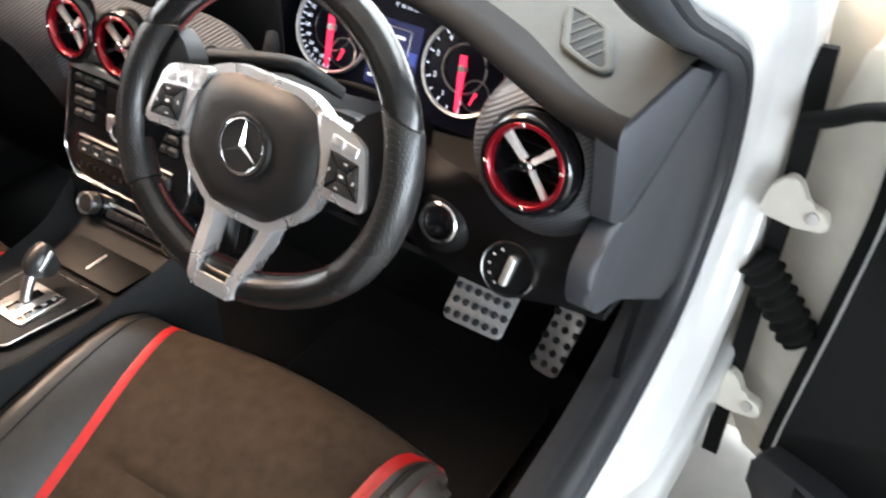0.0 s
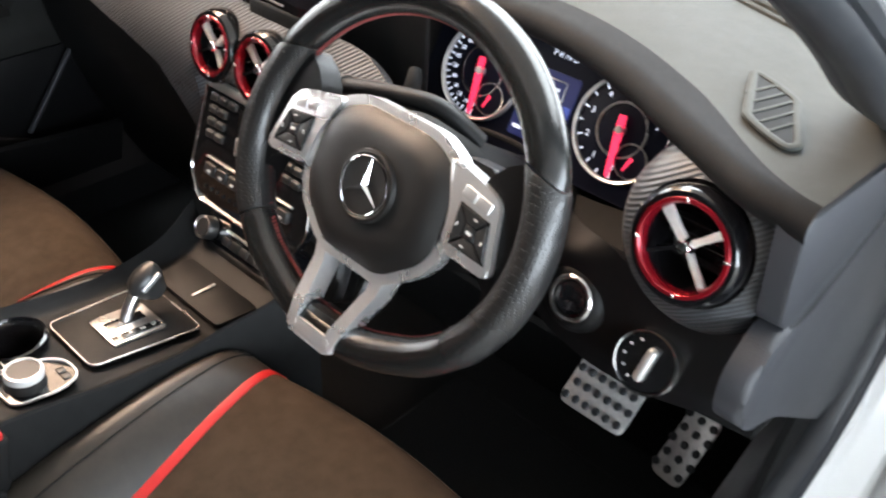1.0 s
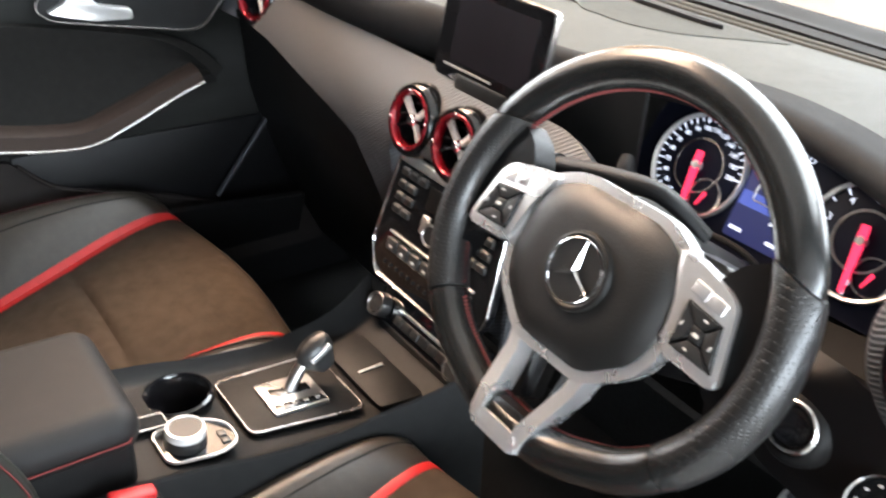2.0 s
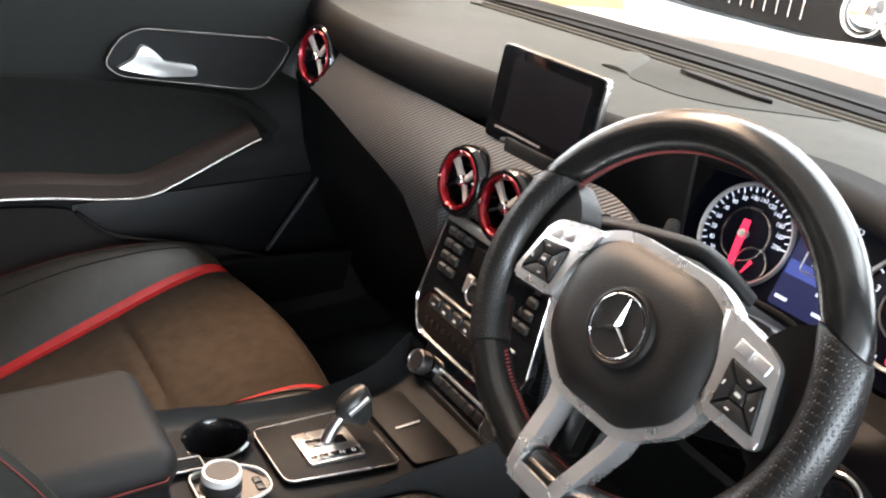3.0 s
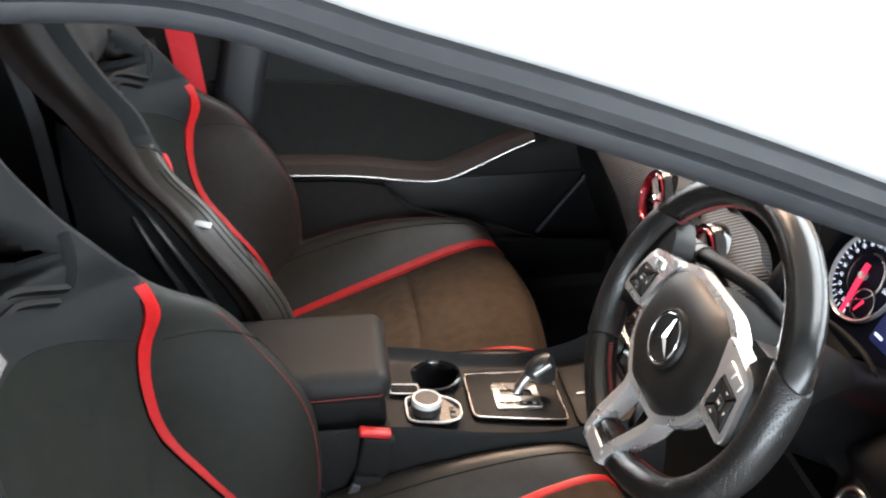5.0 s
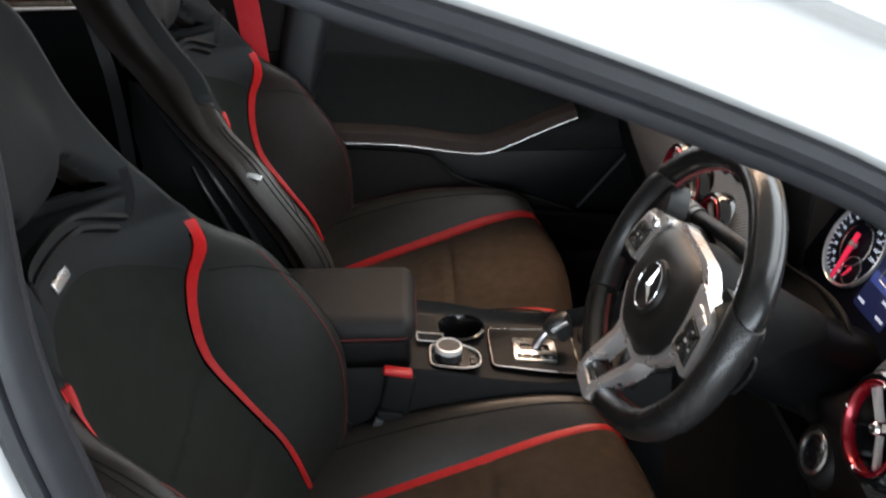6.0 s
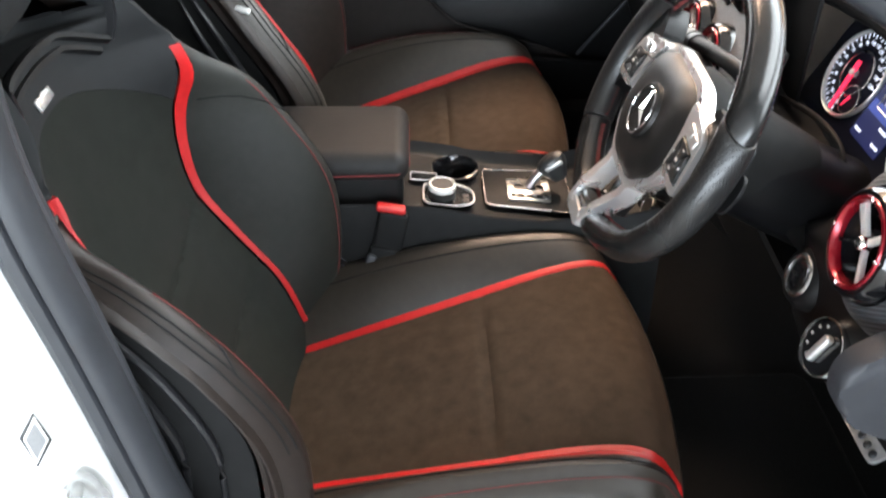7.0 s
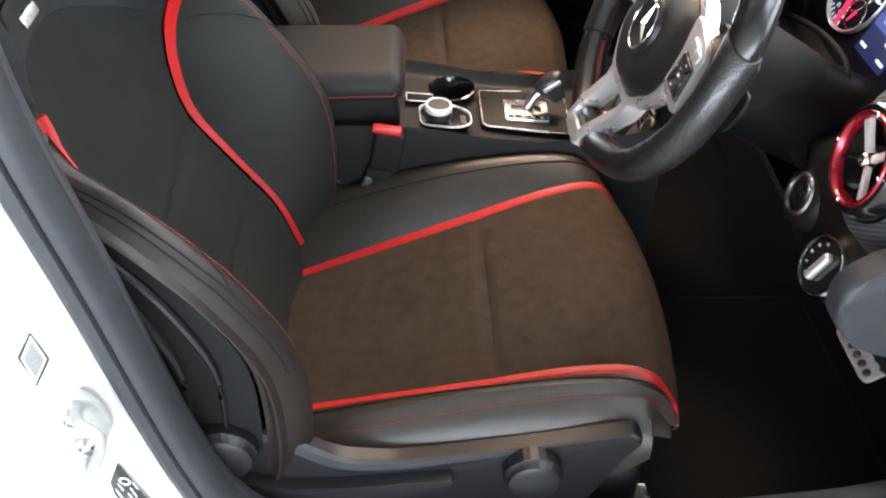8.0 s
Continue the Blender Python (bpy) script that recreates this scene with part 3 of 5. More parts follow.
        part("back_bolster", grid(bolster_at, 16, 50, skirt=.004, out=(0, 1, .3)), outer_hide if side == near else hide, s)

        def flank(u, v):
            z = span(v, Z0, ZT)
            p = back(side * wid(z), z)
            if slim and side == near:
                deep = smooth_table(z, [.3, .5, .6, .72, .78, .87, 1.13], [.022, .020, .014, .014, .032, .085, .085])
            else:
                deep = smooth_table(z, [.3, .5, .7, .80, .87, 1.13], [.03, .036, .036, .045, .075, .085])
            return p + Vector((side * .010 * math.sin(min(1, u * 1.5) * math.pi), -deep * u, 0))

        part("back_flank", grid(flank, 8, 60, skirt=.003, out=(side, 0, 0)), outer_hide, s, "leather backrest flank")

        def shell_side(u, v):
            z = span(v, .30, .86)
            p = flank(1, (z - Z0) / (ZT - Z0))
            deep = smooth_table(z, [.3, .5, .7, .86], [.12, .17, .15, .02])
            return p + Vector((-side * (.006 + .02 * u * u), -.006 - deep * u, 0))

        part("shell_side", grid(shell_side, 6, 40, skirt=.003, out=(side, 0, 0)), MATTE_BLACK, s, "hard black shell beside the backrest")
        for at, lo, hi, r in ((.10, .30, .93, .005), (.30, .36, .80, .006)):
            part("shell_rib", sweep([shell_side(at + .12 * (1 - j / 16), lo + (hi - lo) * j / 16) + Vector((side * .003, 0, 0)) for j in range(17)], circle(r, 8), scale=lambda t: .35 + .65 * math.sin(max(.0, t) * math.pi)), TRIM_BLACK, s, "raised rib on the shell")
        for at in (.84, .91):
            part("seam", sweep([back(side * (sd(z) + at * (wid(z) - sd(z))), z, .0004) for z in np.linspace(.56, .80, 30)], circle(.0010, 6)), MATTE_BLACK, s, "dark double stitching")
        part("seam", sweep([back(side * (sd(z) + .60 * (wid(z) - sd(z))), z, .0004) for z in np.linspace(.33, .74, 40)], circle(.0007, 6)), RED_THREAD, s, "red seam thread")
        # decorative cross seam over the bolster
        part("cross_seam", sweep([back(side * (sd(zz) + .008 + k * .075), zz, .0006) for k, zz in ((0, .730), (.15, .728), (.3, .722), (.5, .707), (.7, .686), (.85, .664))], circle(.0014, 6)), MATTE_BLACK, s, "dark stitched seam")
        if side * cx > 0:
            continue
        p = Vector((cx + side * .247, -.487 + dy, .737))
        part("tag", rbox(.042, .010, .003, .001, frame_of(p, (0, 1, -.42), (side * .5, .25, .9))), SILVER, s, "small bright metal tag")


    def upper(u, v):
        z = span(v, zc(u), ZT)
        a = (2 * u - 1) * lim(z)
        pad = smooth_table(z, [.885, .905, .93, .98, 1.06], [0, .016, .028, .026, 0]) * math.exp(-(a / .085) ** 4)
        return back(a, z, .0008 + pad)

    def hollow(a, z):
        """How far the opening is pressed in at a metres from the middle."""
        half = smooth_table(z, [.80, .866, .890, .93, .95, 1.2], [.0, .112, .116, .088, .05, .0])
        inside = 1 / (1 + math.exp((abs(a) - half) / .003)) if .86 < z < .96 else 0
        edge = 1 / (1 + math.exp(-(z - .876) / .0025)) / (1 + math.exp((z - .940 + .040 * math.exp(-(a / .062) ** 4)) / .0025))
        return .07 * inside * edge

    def upper_in(u, v):
        p = upper(u, v)
        return p - FWD * hollow(p.x - cx, p.z)

    up = grid(upper_in, 70, 90)
    bmesh.ops.delete(up, geom=[f for f in up.faces if hollow(f.calc_center_median().x - cx, f.calc_center_median().z) > .012], context="FACES")
    made = bmesh.ops.extrude_edge_only(up, edges=[e for e in up.edges if e.is_boundary])["geom"]
    for g in made:
        if isinstance(g, bmesh.types.BMVert):
            g.co += Vector((0, -.016, .0))
    part("head_restraint", up, HEAD_CLOTH, s, "black leather integrated head restraint with an opening")
    for zz, ww in ((.868, .118), (.853, .108)):
        path = [back(a, zz - .026 * min(1, max(0, abs(a) - .066) / .05) ** 1.2, .003) for a in np.linspace(-ww, ww, 27)]
        part("opening_trim", sweep(path, [(-.004, -.005), (-.003, .004), (.003, .004), (.004, -.005)], up=FWD), DASH_DARK, s, "black moulded trim under the opening")
    for side in (-1, 1):
        part("opening_side", sweep([back(side * (.119 + .003 * k), .842 + .014 * k, .002) for k in range(5)], [(-.004, -.006), (-.003, .004), (.003, .004), (.004, -.006)], up=FWD), TRIM_BLACK, s, "black moulded side of the opening")
    part("badge", rbox(.04, .013, .003, .001, frame_of(back(.0, .827, .003), (1, 0, 0), FWD)), SILVER, s, "small bright metal badge")
    part("back_shell", grid(lambda u, v: Vector((cx + (2 * u - 1) * (wid(span(v, .3, 1.12)) - .008), dy + smooth_table(span(v, .3, 1.12), ZS, Y0) - .07 - .03 * (1 - (2 * u - 1) ** 2), span(v, .3, 1.12))), 16, 30, skirt=.02, out=(0, -1, 0)), DASH_DARK, s, "hard black backrest shell")
    # side valance, with the knob, the recliner wheel and the height lever
    for side in (-1, 1):
        X = cx + side * .248
        outline = [(-.50, .42), (-.475, .472), (-.44, .472), (-.39, .438), (-.34, .404), (-.28, .396), (-.22, .402), (-.10, .418), (-.012, .433), (.002, .422), (-.02, .39), (-.06, .30), (-.09, .22), (-.42, .22), (-.50, .32)]
        pl = plate(rounded(outline, .02), .022, bevel=.006, segments=3)
        m = frame_of((X - side * .016, 0, 0), (0, 1, 0), (side, 0, 0))
        if side < 0:
            m = m @ Matrix.Diagonal((1, -1, 1, 1))
        bmesh.ops.transform(pl, matrix=m, verts=pl.verts)
        part("side_cover", pl, TRIM_BLACK, s, "black plastic seat side cover")
        rim = spline([(-.475, .472), (-.44, .470), (-.39, .436), (-.34, .402), (-.28, .394), (-.22, .400), (-.10, .416), (-.015, .431)], 6)
        part("cover_edge", sweep([(X + side * .004, p.x, p.y) for p in rim], [(-.004, -.008), (-.004, .006), (.003, .008), (.006, .002), (.006, -.006)] if side < 0 else [(-.006, -.006), (-.006, .002), (-.003, .008), (.004, .006), (.004, -.008)], scale=lambda t: 1 - .55 * abs(2 * t - .7)), RUBBER, s, "satin dark grey raised edge")
        if side == near:
            part("lever", plate(rounded([(-.455, .398), (-.40, .380), (-.34, .378), (-.214, .384), (-.218, .362), (-.30, .352), (-.39, .352), (-.455, .380)], .006), .016, m @ Matrix.Translation((0, 0, .022)), .006), TRIM_BLACK, s, "seat height lever")
            for name, y, z, r in (("knob", -.124, .385, .034), ("recline_wheel", -.462, .448, .038)):
                prof = [(0, .03), (r * .7, .03), (r * .86, .027), (r * .93, .02), (r, .018), (r, 0)]
                part(name, knurled(prof, frame_of((X + side * .004, y, z), (0, 1, 0), (side, 0, 0))), TRIM_BLACK, s, "round black adjuster knob")
    for side in (-1, 1):
        part("rail", rbox(.04, .5, .04, .006, Matrix.Translation((cx + side * .19, -.2, .2))), STEEL, s)
    part("base_pan", rbox(.46, .44, .12, .02, Matrix.Translation((cx, -.2, .27))), DASH_DARK, s)
    return s


seat(.36, 1)
seat(-.36, -1, -.028)

# ---- steering wheel ----
TW = radians(26.5)
NORMAL = Vector((0, -math.cos(TW), math.sin(TW)))
WHEEL = frame_of(HUB, (1, 0, 0), NORMAL) @ Matrix.Rotation(radians(-1.5), 4, "Z")  # x right, y up the wheel, z to the driver
RIM_Z = -.021
wheel = thing("steering_wheel", "black leather sports steering wheel with flattened bottom and silver spokes", "steering wheel", HUB)


def rim_point(deg, k=0.0):
    """Middle of the rim at an angle from the right, up; the bottom is flattened."""
    off = abs((deg + 90 + 180) % 360 - 180)
    r = smooth_table(off, [-1, 0, 14, 32, 45, 60, 80, 100, 180], [.138, .138, .1393, .143, .1495, .156, .162, .1645, .1645])
    return Vector((r * math.cos(radians(deg)), r * math.sin(radians(deg)), RIM_Z))


def rim_piece(name, a0, a1, material, label, r=.0170, slant=(0, 0)):
    """A stretch of the rim; slant turns the seam at either end, in degrees between its outside and inside."""
    n = max(8, int(abs(a1 - a0) / 2.5))
    bm = bmesh.new()
    rings = []
    for i in range(n + 1):
        f = i / n
        deg = a0 + (a1 - a0) * f
        end = 1 - .05 * (i in (0, n))
        ring = []
        for k in range(18):
            t = 2 * math.pi * k / 18
            turn_ = deg - math.cos(t) * (slant[0] * max(0, 1 - f * 4) + slant[1] * max(0, 1 - (1 - f) * 4))
            p, q = rim_point(turn_), rim_point(turn_ + .5)
            out = (q - p).normalized().cross(Vector((0, 0, 1))).normalized()
            ring.append(bm.verts.new(WHEEL @ (p + out * (math.cos(t) * r * end) + Vector((0, 0, math.sin(t) * r * 1.12 * end)))))
        rings.append(ring)
    for a, b in zip(rings, rings[1:]):
        for k in range(18):
            bm.faces.new((a[k], a[(k + 1) % 18], b[(k + 1) % 18], b[k]))
    bm.faces.new(rings[0][::-1])
    bm.faces.new(rings[-1])
    return part(name, bm, material, wheel, label)


rim_piece("rim_top", 28, 152, RIM_LEATHER, "smooth black leather upper rim", slant=(5, -5))
rim_piece("rim_grip", -33, 27.4, RIM_PERF, "perforated black leather grip", .0179, slant=(0, 5))
rim_piece("rim_grip", 152.6, 213, RIM_PERF, "perforated black leather grip", .0179, slant=(-5, 0))
rim_piece("rim_bottom", 213.6, 326.4, RIM_LEATHER, "smooth black leather lower rim")
stitch = bmesh.new()
for a0 in list(np.arange(30, 150, 1.5)) + list(np.arange(-31, 24, 1.5)) + list(np.arange(156, 211, 1.5)) + list(np.arange(216, 325, 1.5)):
    p, q = rim_point(a0), rim_point(a0 + .9)
    inw = -Vector((p.x, p.y, 0)).normalized()
    sweep([WHEEL @ (p + inw * .0168 + Vector((0, 0, -.004))), WHEEL @ (q + inw * .0168 + Vector((0, 0, .001)))], circle(.0011, 5), bm=stitch)
part("stitching", stitch, RED_THREAD, wheel, "red stitching on the rim's inside")
PAD = [(-.04, .062), (.04, .062), (.068, .049), (.080, .025), (.081, -.018), (.072, -.040), (.042, -.064), (.03, -.069), (-.03, -.069), (-.042, -.064), (-.072, -.040), (-.081, -.018), (-.080, .025), (-.068, .049)]


def scaled(pts, k):
    return [(x * k, y * k) for x, y in pts]


pad_out = rounded(scaled(PAD, 1.045), .014, 5)
pad = bmesh.new()
rows = []
nr = 12
for i in range(nr + 1):
    t = i / nr
    z = -.003 - .0015 * t - .016 * max(0, (t - .55) / .45) ** 2.4 - (.012 if i == nr else 0)
    rows.append([pad.verts.new(WHEEL @ Vector((x * min(1, t * 1.02), y * min(1, t * 1.02), z))) for x, y in pad_out] if i else [pad.verts.new(WHEEL @ Vector((0, 0, -.003)))])
for a, b in zip(rows, rows[1:]):
    n = len(b)
    for k in range(n):
        if len(a) == 1:
            pad.faces.new((a[0], b[k], b[(k + 1) % n]))
        else:
            pad.faces.new((a[k], b[k], b[(k + 1) % n], a[(k + 1) % n]))
part("airbag_cover", pad, PAD_PLASTIC, wheel, "black grained airbag cover")
emblem = part("emblem", lathe([(0, -.001), (.0265, -.001), (.0285, .0015), (.031, .001), (.0325, -.006)], 40, WHEEL), PAD_PLASTIC, wheel, "round black emblem disc")
ring = bmesh.new()
sweep([WHEEL @ Vector((.0255 * math.cos(t), .0255 * math.sin(t), .002)) for t in np.linspace(0, 2 * math.pi, 41)[:-1]], circle(.0009, 8), closed=True, up=NORMAL, bm=ring)
for k in range(3):
    a = radians(90 + 120 * k)
    arm = [(-.0045, .0), (.0, .028), (.0045, .0)]
    rot = Matrix.Rotation(a - radians(90), 4, "Z")
    c = ring.verts.new(WHEEL @ Vector((0, 0, .0045)))
    tip = ring.verts.new(WHEEL @ rot @ Vector((0, .0252, .002)))
    l1, r1 = ring.verts.new(WHEEL @ rot @ Vector((-.0022, .0022, .0005))), ring.verts.new(WHEEL @ rot @ Vector((.0022, .0022, .0005)))
    ring.faces.new((c, l1, tip))
    ring.faces.new((c, tip, r1))
part("emblem_ring", ring, CHROME, emblem, "chrome ring with three rays", smooth=False)


def spoke(outline, z0, z1, material, name, label, bevel=.003, rise=0.0):
    """A flat arm of the wheel; rise lifts its lower end to the rim's face."""
    bm = plate(rounded(outline, .006), z1 - z0, Matrix.Translation((0, 0, z0)), bevel)
    if rise:
        bmesh.ops.bisect_plane(bm, geom=bm.verts[:] + bm.edges[:] + bm.faces[:], plane_co=(0, -.085, 0), plane_no=(0, 1, 0))
        bmesh.ops.bisect_plane(bm, geom=bm.verts[:] + bm.edges[:] + bm.faces[:], plane_co=(0, -.12, 0), plane_no=(0, 1, 0))
        for v in bm.verts:
            v.co.z += rise * max(0, min(1, (-.085 - v.co.y) / .045))
    bmesh.ops.transform(bm, matrix=WHEEL, verts=bm.verts)
    return part(name, bm, material, wheel, label)


part("spoke_frame", plate(rounded([(x + math.copysign(.0034 if y > -.03 else -.002, x), y + math.copysign(.0034 if y > -.03 else -.004, y)) for x, y in scaled(PAD, 1.045)], .012), .016, WHEEL @ Matrix.Translation((0, 0, -.032)), .004, 3), SPOKE_SILVER, wheel, "satin silver frame round the airbag cover")
for sx in (-1, 1):
    flip = lambda pts: [(sx * x, y) for x, y in pts]
    spoke(flip(((.064, .056), (.084, .053), (.112, .0465), (.1235, .040), (.1385, -.013), (.1345, -.0185), (.087, -.0160), (.080, .02))), -.030, -.0105, SPOKE_SILVER, "spoke", "satin silver side spoke", .0035)
    quad = [Vector(p) for p in flip(((.0905, .0272), (.1215, .0230), (.1300, -.0085), (.0930, -.0065)))]
    mid_q = sum(quad, Vector((0, 0))) / 4
    keys = part("key_block", plate([tuple(mid_q + (q - mid_q) * 1.05) for q in quad], .0022, WHEEL @ Matrix.Translation((0, 0, -.0118)), .0006), MATTE_BLACK, wheel, "black button block")
    turn = WHEEL @ Matrix.Translation((mid_q.x, mid_q.y, 0)) @ Matrix.Rotation(-sx * .16, 4, "Z")
    for k in range(4):
        a_, b_ = quad[k], quad[(k + 1) % 4]
        wedge = [a_.lerp(b_, .06), a_.lerp(b_, .94), (b_.lerp(mid_q, .64)).lerp(a_, .05), (a_.lerp(mid_q, .64)).lerp(b_, .05)]
        part("button", plate([tuple(p) for p in wedge], .0022, WHEEL @ Matrix.Translation((0, 0, -.0100)), .0007), BUTTON, keys)
    part("button", plate([tuple(q.lerp(mid_q, .70)) for q in quad], .0026, WHEEL @ Matrix.Translation((0, 0, -.0100)), .0007), BUTTON, keys)
    for dx, dy_, w, h in ((0, .0122, .0035, .0012), (0, -.0122, .0035, .0012), (-.0142, 0, .0012, .0035), (.0142, 0, .0012, .0035), (0, 0, .005, .0024)):
        part("symbol_or_glint", rbox(w, h, .0006, 0, turn @ Matrix.Translation((dx, dy_, -.0072))), PRINT, keys)
    for k in range(2):
        part("button", rbox(.0142, .0095, .004, .0008, WHEEL @ Matrix.Translation((sx * (.0955 + .0155 * k), .0368 - .0026 * k, -.0106)) @ Matrix.Rotation(-sx * .17, 4, "Z")), SPOKE_SILVER, wheel, "silver button")
    spoke(flip(((.100, .052), (.112, .068), (.134, .080), (.158, .062), (.164, .02), (.162, -.02), (.152, -.050), (.143, -.060), (.138, -.040), (.132, -.022), (.09, -.018))), -.044, -.0170, COLUMN_BLACK, "spoke_back", "black leather between spoke and rim", .010)
    spoke(flip(((.032, -.066), (.0455, -.060), (.0285, -.147), (.0185, -.147), (.0195, -.126))), -.040, -.0165, SPOKE_SILVER, "lower_spoke", "satin silver lower spoke", .0030, .018)
    spoke(flip(((.010, -.066), (.029, -.068), (.0185, -.124), (.007, -.118))), -.050, -.036, TRIM_BLACK, "spoke_web", "black web beside the lower spoke")
    spoke(flip(((.050, .055), (.090, .056), (.112, .038), (.120, .004), (.110, -.028), (.060, -.045))), -.074, -.044, TRIM_BLACK, "spoke_shroud", "smooth black shroud behind the spoke", .016)
    part("paddle", plate(rounded(flip(((.095, .018), (.120, .026), (.130, .01), (.126, -.02), (.10, -.03))), .008), .004, WHEEL @ Matrix.Translation((0, 0, -.080)), .001), DASH_DARK, wheel, "dark shift paddle")
spoke([(-.0190, -.1350), (.0190, -.1350), (.0290, -.141), (.0275, -.1505), (-.0275, -.1505), (-.0290, -.141)], -.036, .0012, SPOKE_SILVER, "spoke_bridge", "satin silver bridge at the rim's bottom", .004)
spoke([(-.0190, -.121), (.0190, -.121), (.0185, -.137), (-.0185, -.137)], -.032, -.0060, RIM_PERF, "thumb_pad", "leather pad between the lower spokes", .005)
part("hub_back", lathe([(0, -.03), (.06, -.03), (.07, -.05), (.06, -.10), (.05, -.2), (0, -.2)], 32, WHEEL), MATTE_BLACK, wheel)

# ---- dashboard ----
dash = thing("dashboard", "dark grey soft-touch dashboard with carbon-look panel", "dashboard", (0, .35, .6))
LIP_X = [-.68, -.60, -.54, -.45, -.36, -.28, -.15, -.08, .08, .13, .16, .25, .33, .44, .54, .62, .68]
LIP_Y = [.21, .200, .190, .184, .183, .186, .197, .210, .224, .245, .262, .280, .276, .243, .19, .148, .135]

def lip(x):
    return smooth_table(x, LIP_X, LIP_Y)


def lip_z(x):
    return .861 + .006 * math.exp(-((x - .34) / .14) ** 2)


def pad_point(u, v):
    x = -.675 + 1.35 * u
    y0, z0 = lip(x), lip_z(x)
    if v < .8:
        t = v / .8
        y = .63 + (y0 + .02 - .63) * t
        return Vector((x, y, .838 + (z0 - .838) * math.sin(t * math.pi / 2) + .004 * math.sin(t * math.pi) - .03 * (1 - t) ** .8 * max(0, min(1, (x - .40) / .22))))
    t = (v - .8) / .2 * math.radians(150)
    tall = max(0, min(1, (.13 - x) / .10))  # the roll is deeper before the passenger
    return Vector((x, y0 + .02 - (.02 + .006 * tall) * math.sin(t), z0 - (.016 + .018 * tall) * (1 - math.cos(t))))


def pad_z(x, y):
    """Height of the top at a place."""
    return pad_point((x + .675) / 1.35, .8 * (.63 - y) / (.61 - lip(x))).z




def black_from(u):
    """Where the black rolled edge begins: a broad band over the gauges, the fold alone before the passenger."""
    x = -.675 + 1.35 * u
    return .80 - .07 * max(0, min(1, (x - .10) / .08)) * max(0, min(1, (.66 - x) / .14))


part("hood_edge", grid(lambda u, v: pad_point(u, black_from(u) + (1 - black_from(u)) * v), 90, 18), DASH_ROLL, dash, "black rolled edge of the top")
part("top_pad", grid(lambda u, v: pad_point(u, black_from(u) * v), 90, 40), DASH_SOFT, dash, "dark grey grained soft top")
C_X, C_B = [-.66, -.56, -.485, -.346, -.25, -.205, -.185, -.17, -.16], [.735, .737, .732, .708, .686, .662, .615, .55, .50]


def carbon_point(u, v):
    x = -.66 + .885 * u
    top_ = .797 - .03 * max(0, (x - .12) / .10) ** 2
    bottom = smooth_table(x, C_X, C_B) if x < -.16 else (.50 if x < .13 else .60)
    z = top_ - (top_ - bottom) * v
    bulge = .052 * math.sin(min(1, (.797 - z) / .125) * math.pi * .62)
    # let back behind the radio panel
    bulge -= .034 * max(0, min(1, (.118 - abs(x)) / .010)) * max(0, min(1, (.705 - z) / .012))
    return Vector((x, .196 - bulge + .03 * max(0, (.66 - z) / .1) * (x < -.1) + .03 * max(0, (x - .19) / .035) ** 2, z))


VENTS = [(-.57, .779, .050)] + [(-.088 + .092 * k, .735, .037) for k in range(3)]
part("carbon_panel", grid(carbon_point, 140, 48, skirt=.02, out=(0, -1, .2), holes=VENTS), CARBON, dash, "ribbed carbon-look trim panel")
part("lower_dash", grid(lambda u, v: Vector(((x := -.67 + .56 * u), .185 + .02 * math.sin(v * 3.14) + .25 * max(0, v - .3) ** 1.5, (smooth_table(x, C_X, C_B) + .01) * (1 - v) + .27 * v)), 24, 16), DASH_DARK, dash, "black lower dashboard with glovebox")


def vent(x, y, z, way=(0, -1, .16), r=.043):
    """A round jet vent with a red ring and a silver cross; it sits in the dash."""
    m = frame_of(Vector((x, y, z)) + Vector(way).normalized() * .010, (1, 0, 0), way)
    body_ = part("vent", lathe([(r + .012, -.04), (r + .0105, -.010), (r + .0085, .001), (r + .0055, .0045), (r + .001, .005), (r - .004, .002), (r - .006, -.02), (r * .62, -.034), (r * .60, -.030), (r * .56, -.031), (r * .5, -.045), (0, -.048)], 48, m), GLOSS_BLACK, dash, "round gloss-black air vent")
    part("ring", lathe([(r + .0015, .001), (r + .0015, .004), (r, .0065), (r - .003, .0065), (r - .005, .004), (r - .0055, -.004)], 48, m), RED_METAL, body_, "red anodised ring")
    for deg, w, h in ((135, .0050, .005), (42, .0042, .005), (-45, .0034, .005), (209, .0022, .004)):
        bar = plate(rounded([(.002, -w * .9), (r * .4, -w * .7), (r - .005, -w), (r - .005, w), (r * .4, w * .7), (.002, w * .9)], .001, 2), h, m @ Matrix.Rotation(radians(deg), 4, "Z") @ Matrix.Translation((0, 0, -.008)) @ Matrix.Rotation(-.12, 4, "Y"), .001)
        part("blade", bar, PEDAL if deg != 209 else GLOSS_BLACK, body_, "bright metal blade" if deg != 209 else "")
    part("cap", lathe([(.0, .004), (.005, .003), (.0075, 0), (.008, -.008)], 20, m), CHROME, body_)
    for k in range(4):
        a = radians(10 + 90 * k)
        part("clip", rbox(.004, .003, .003, .0008, m @ Matrix.Rotation(a, 4, "Z") @ Matrix.Translation((r - .0015, 0, .0065))), CHROME, body_)
    for k in range(3):
        part("slat", rbox(r * 1.3, .002, .012, .0005, m @ Matrix.Translation((0, -.016 + .016 * k, -.026))), DASH_DARK, body_)
    return body_


vent(-.57, .185, .779, (.12, -1, .2))
for k in range(3):
    vent(-.088 + .092 * k, .163, .735, (0, -1, .25), .037)
vent(.582, .162, .776, (-.05, -1, .22))

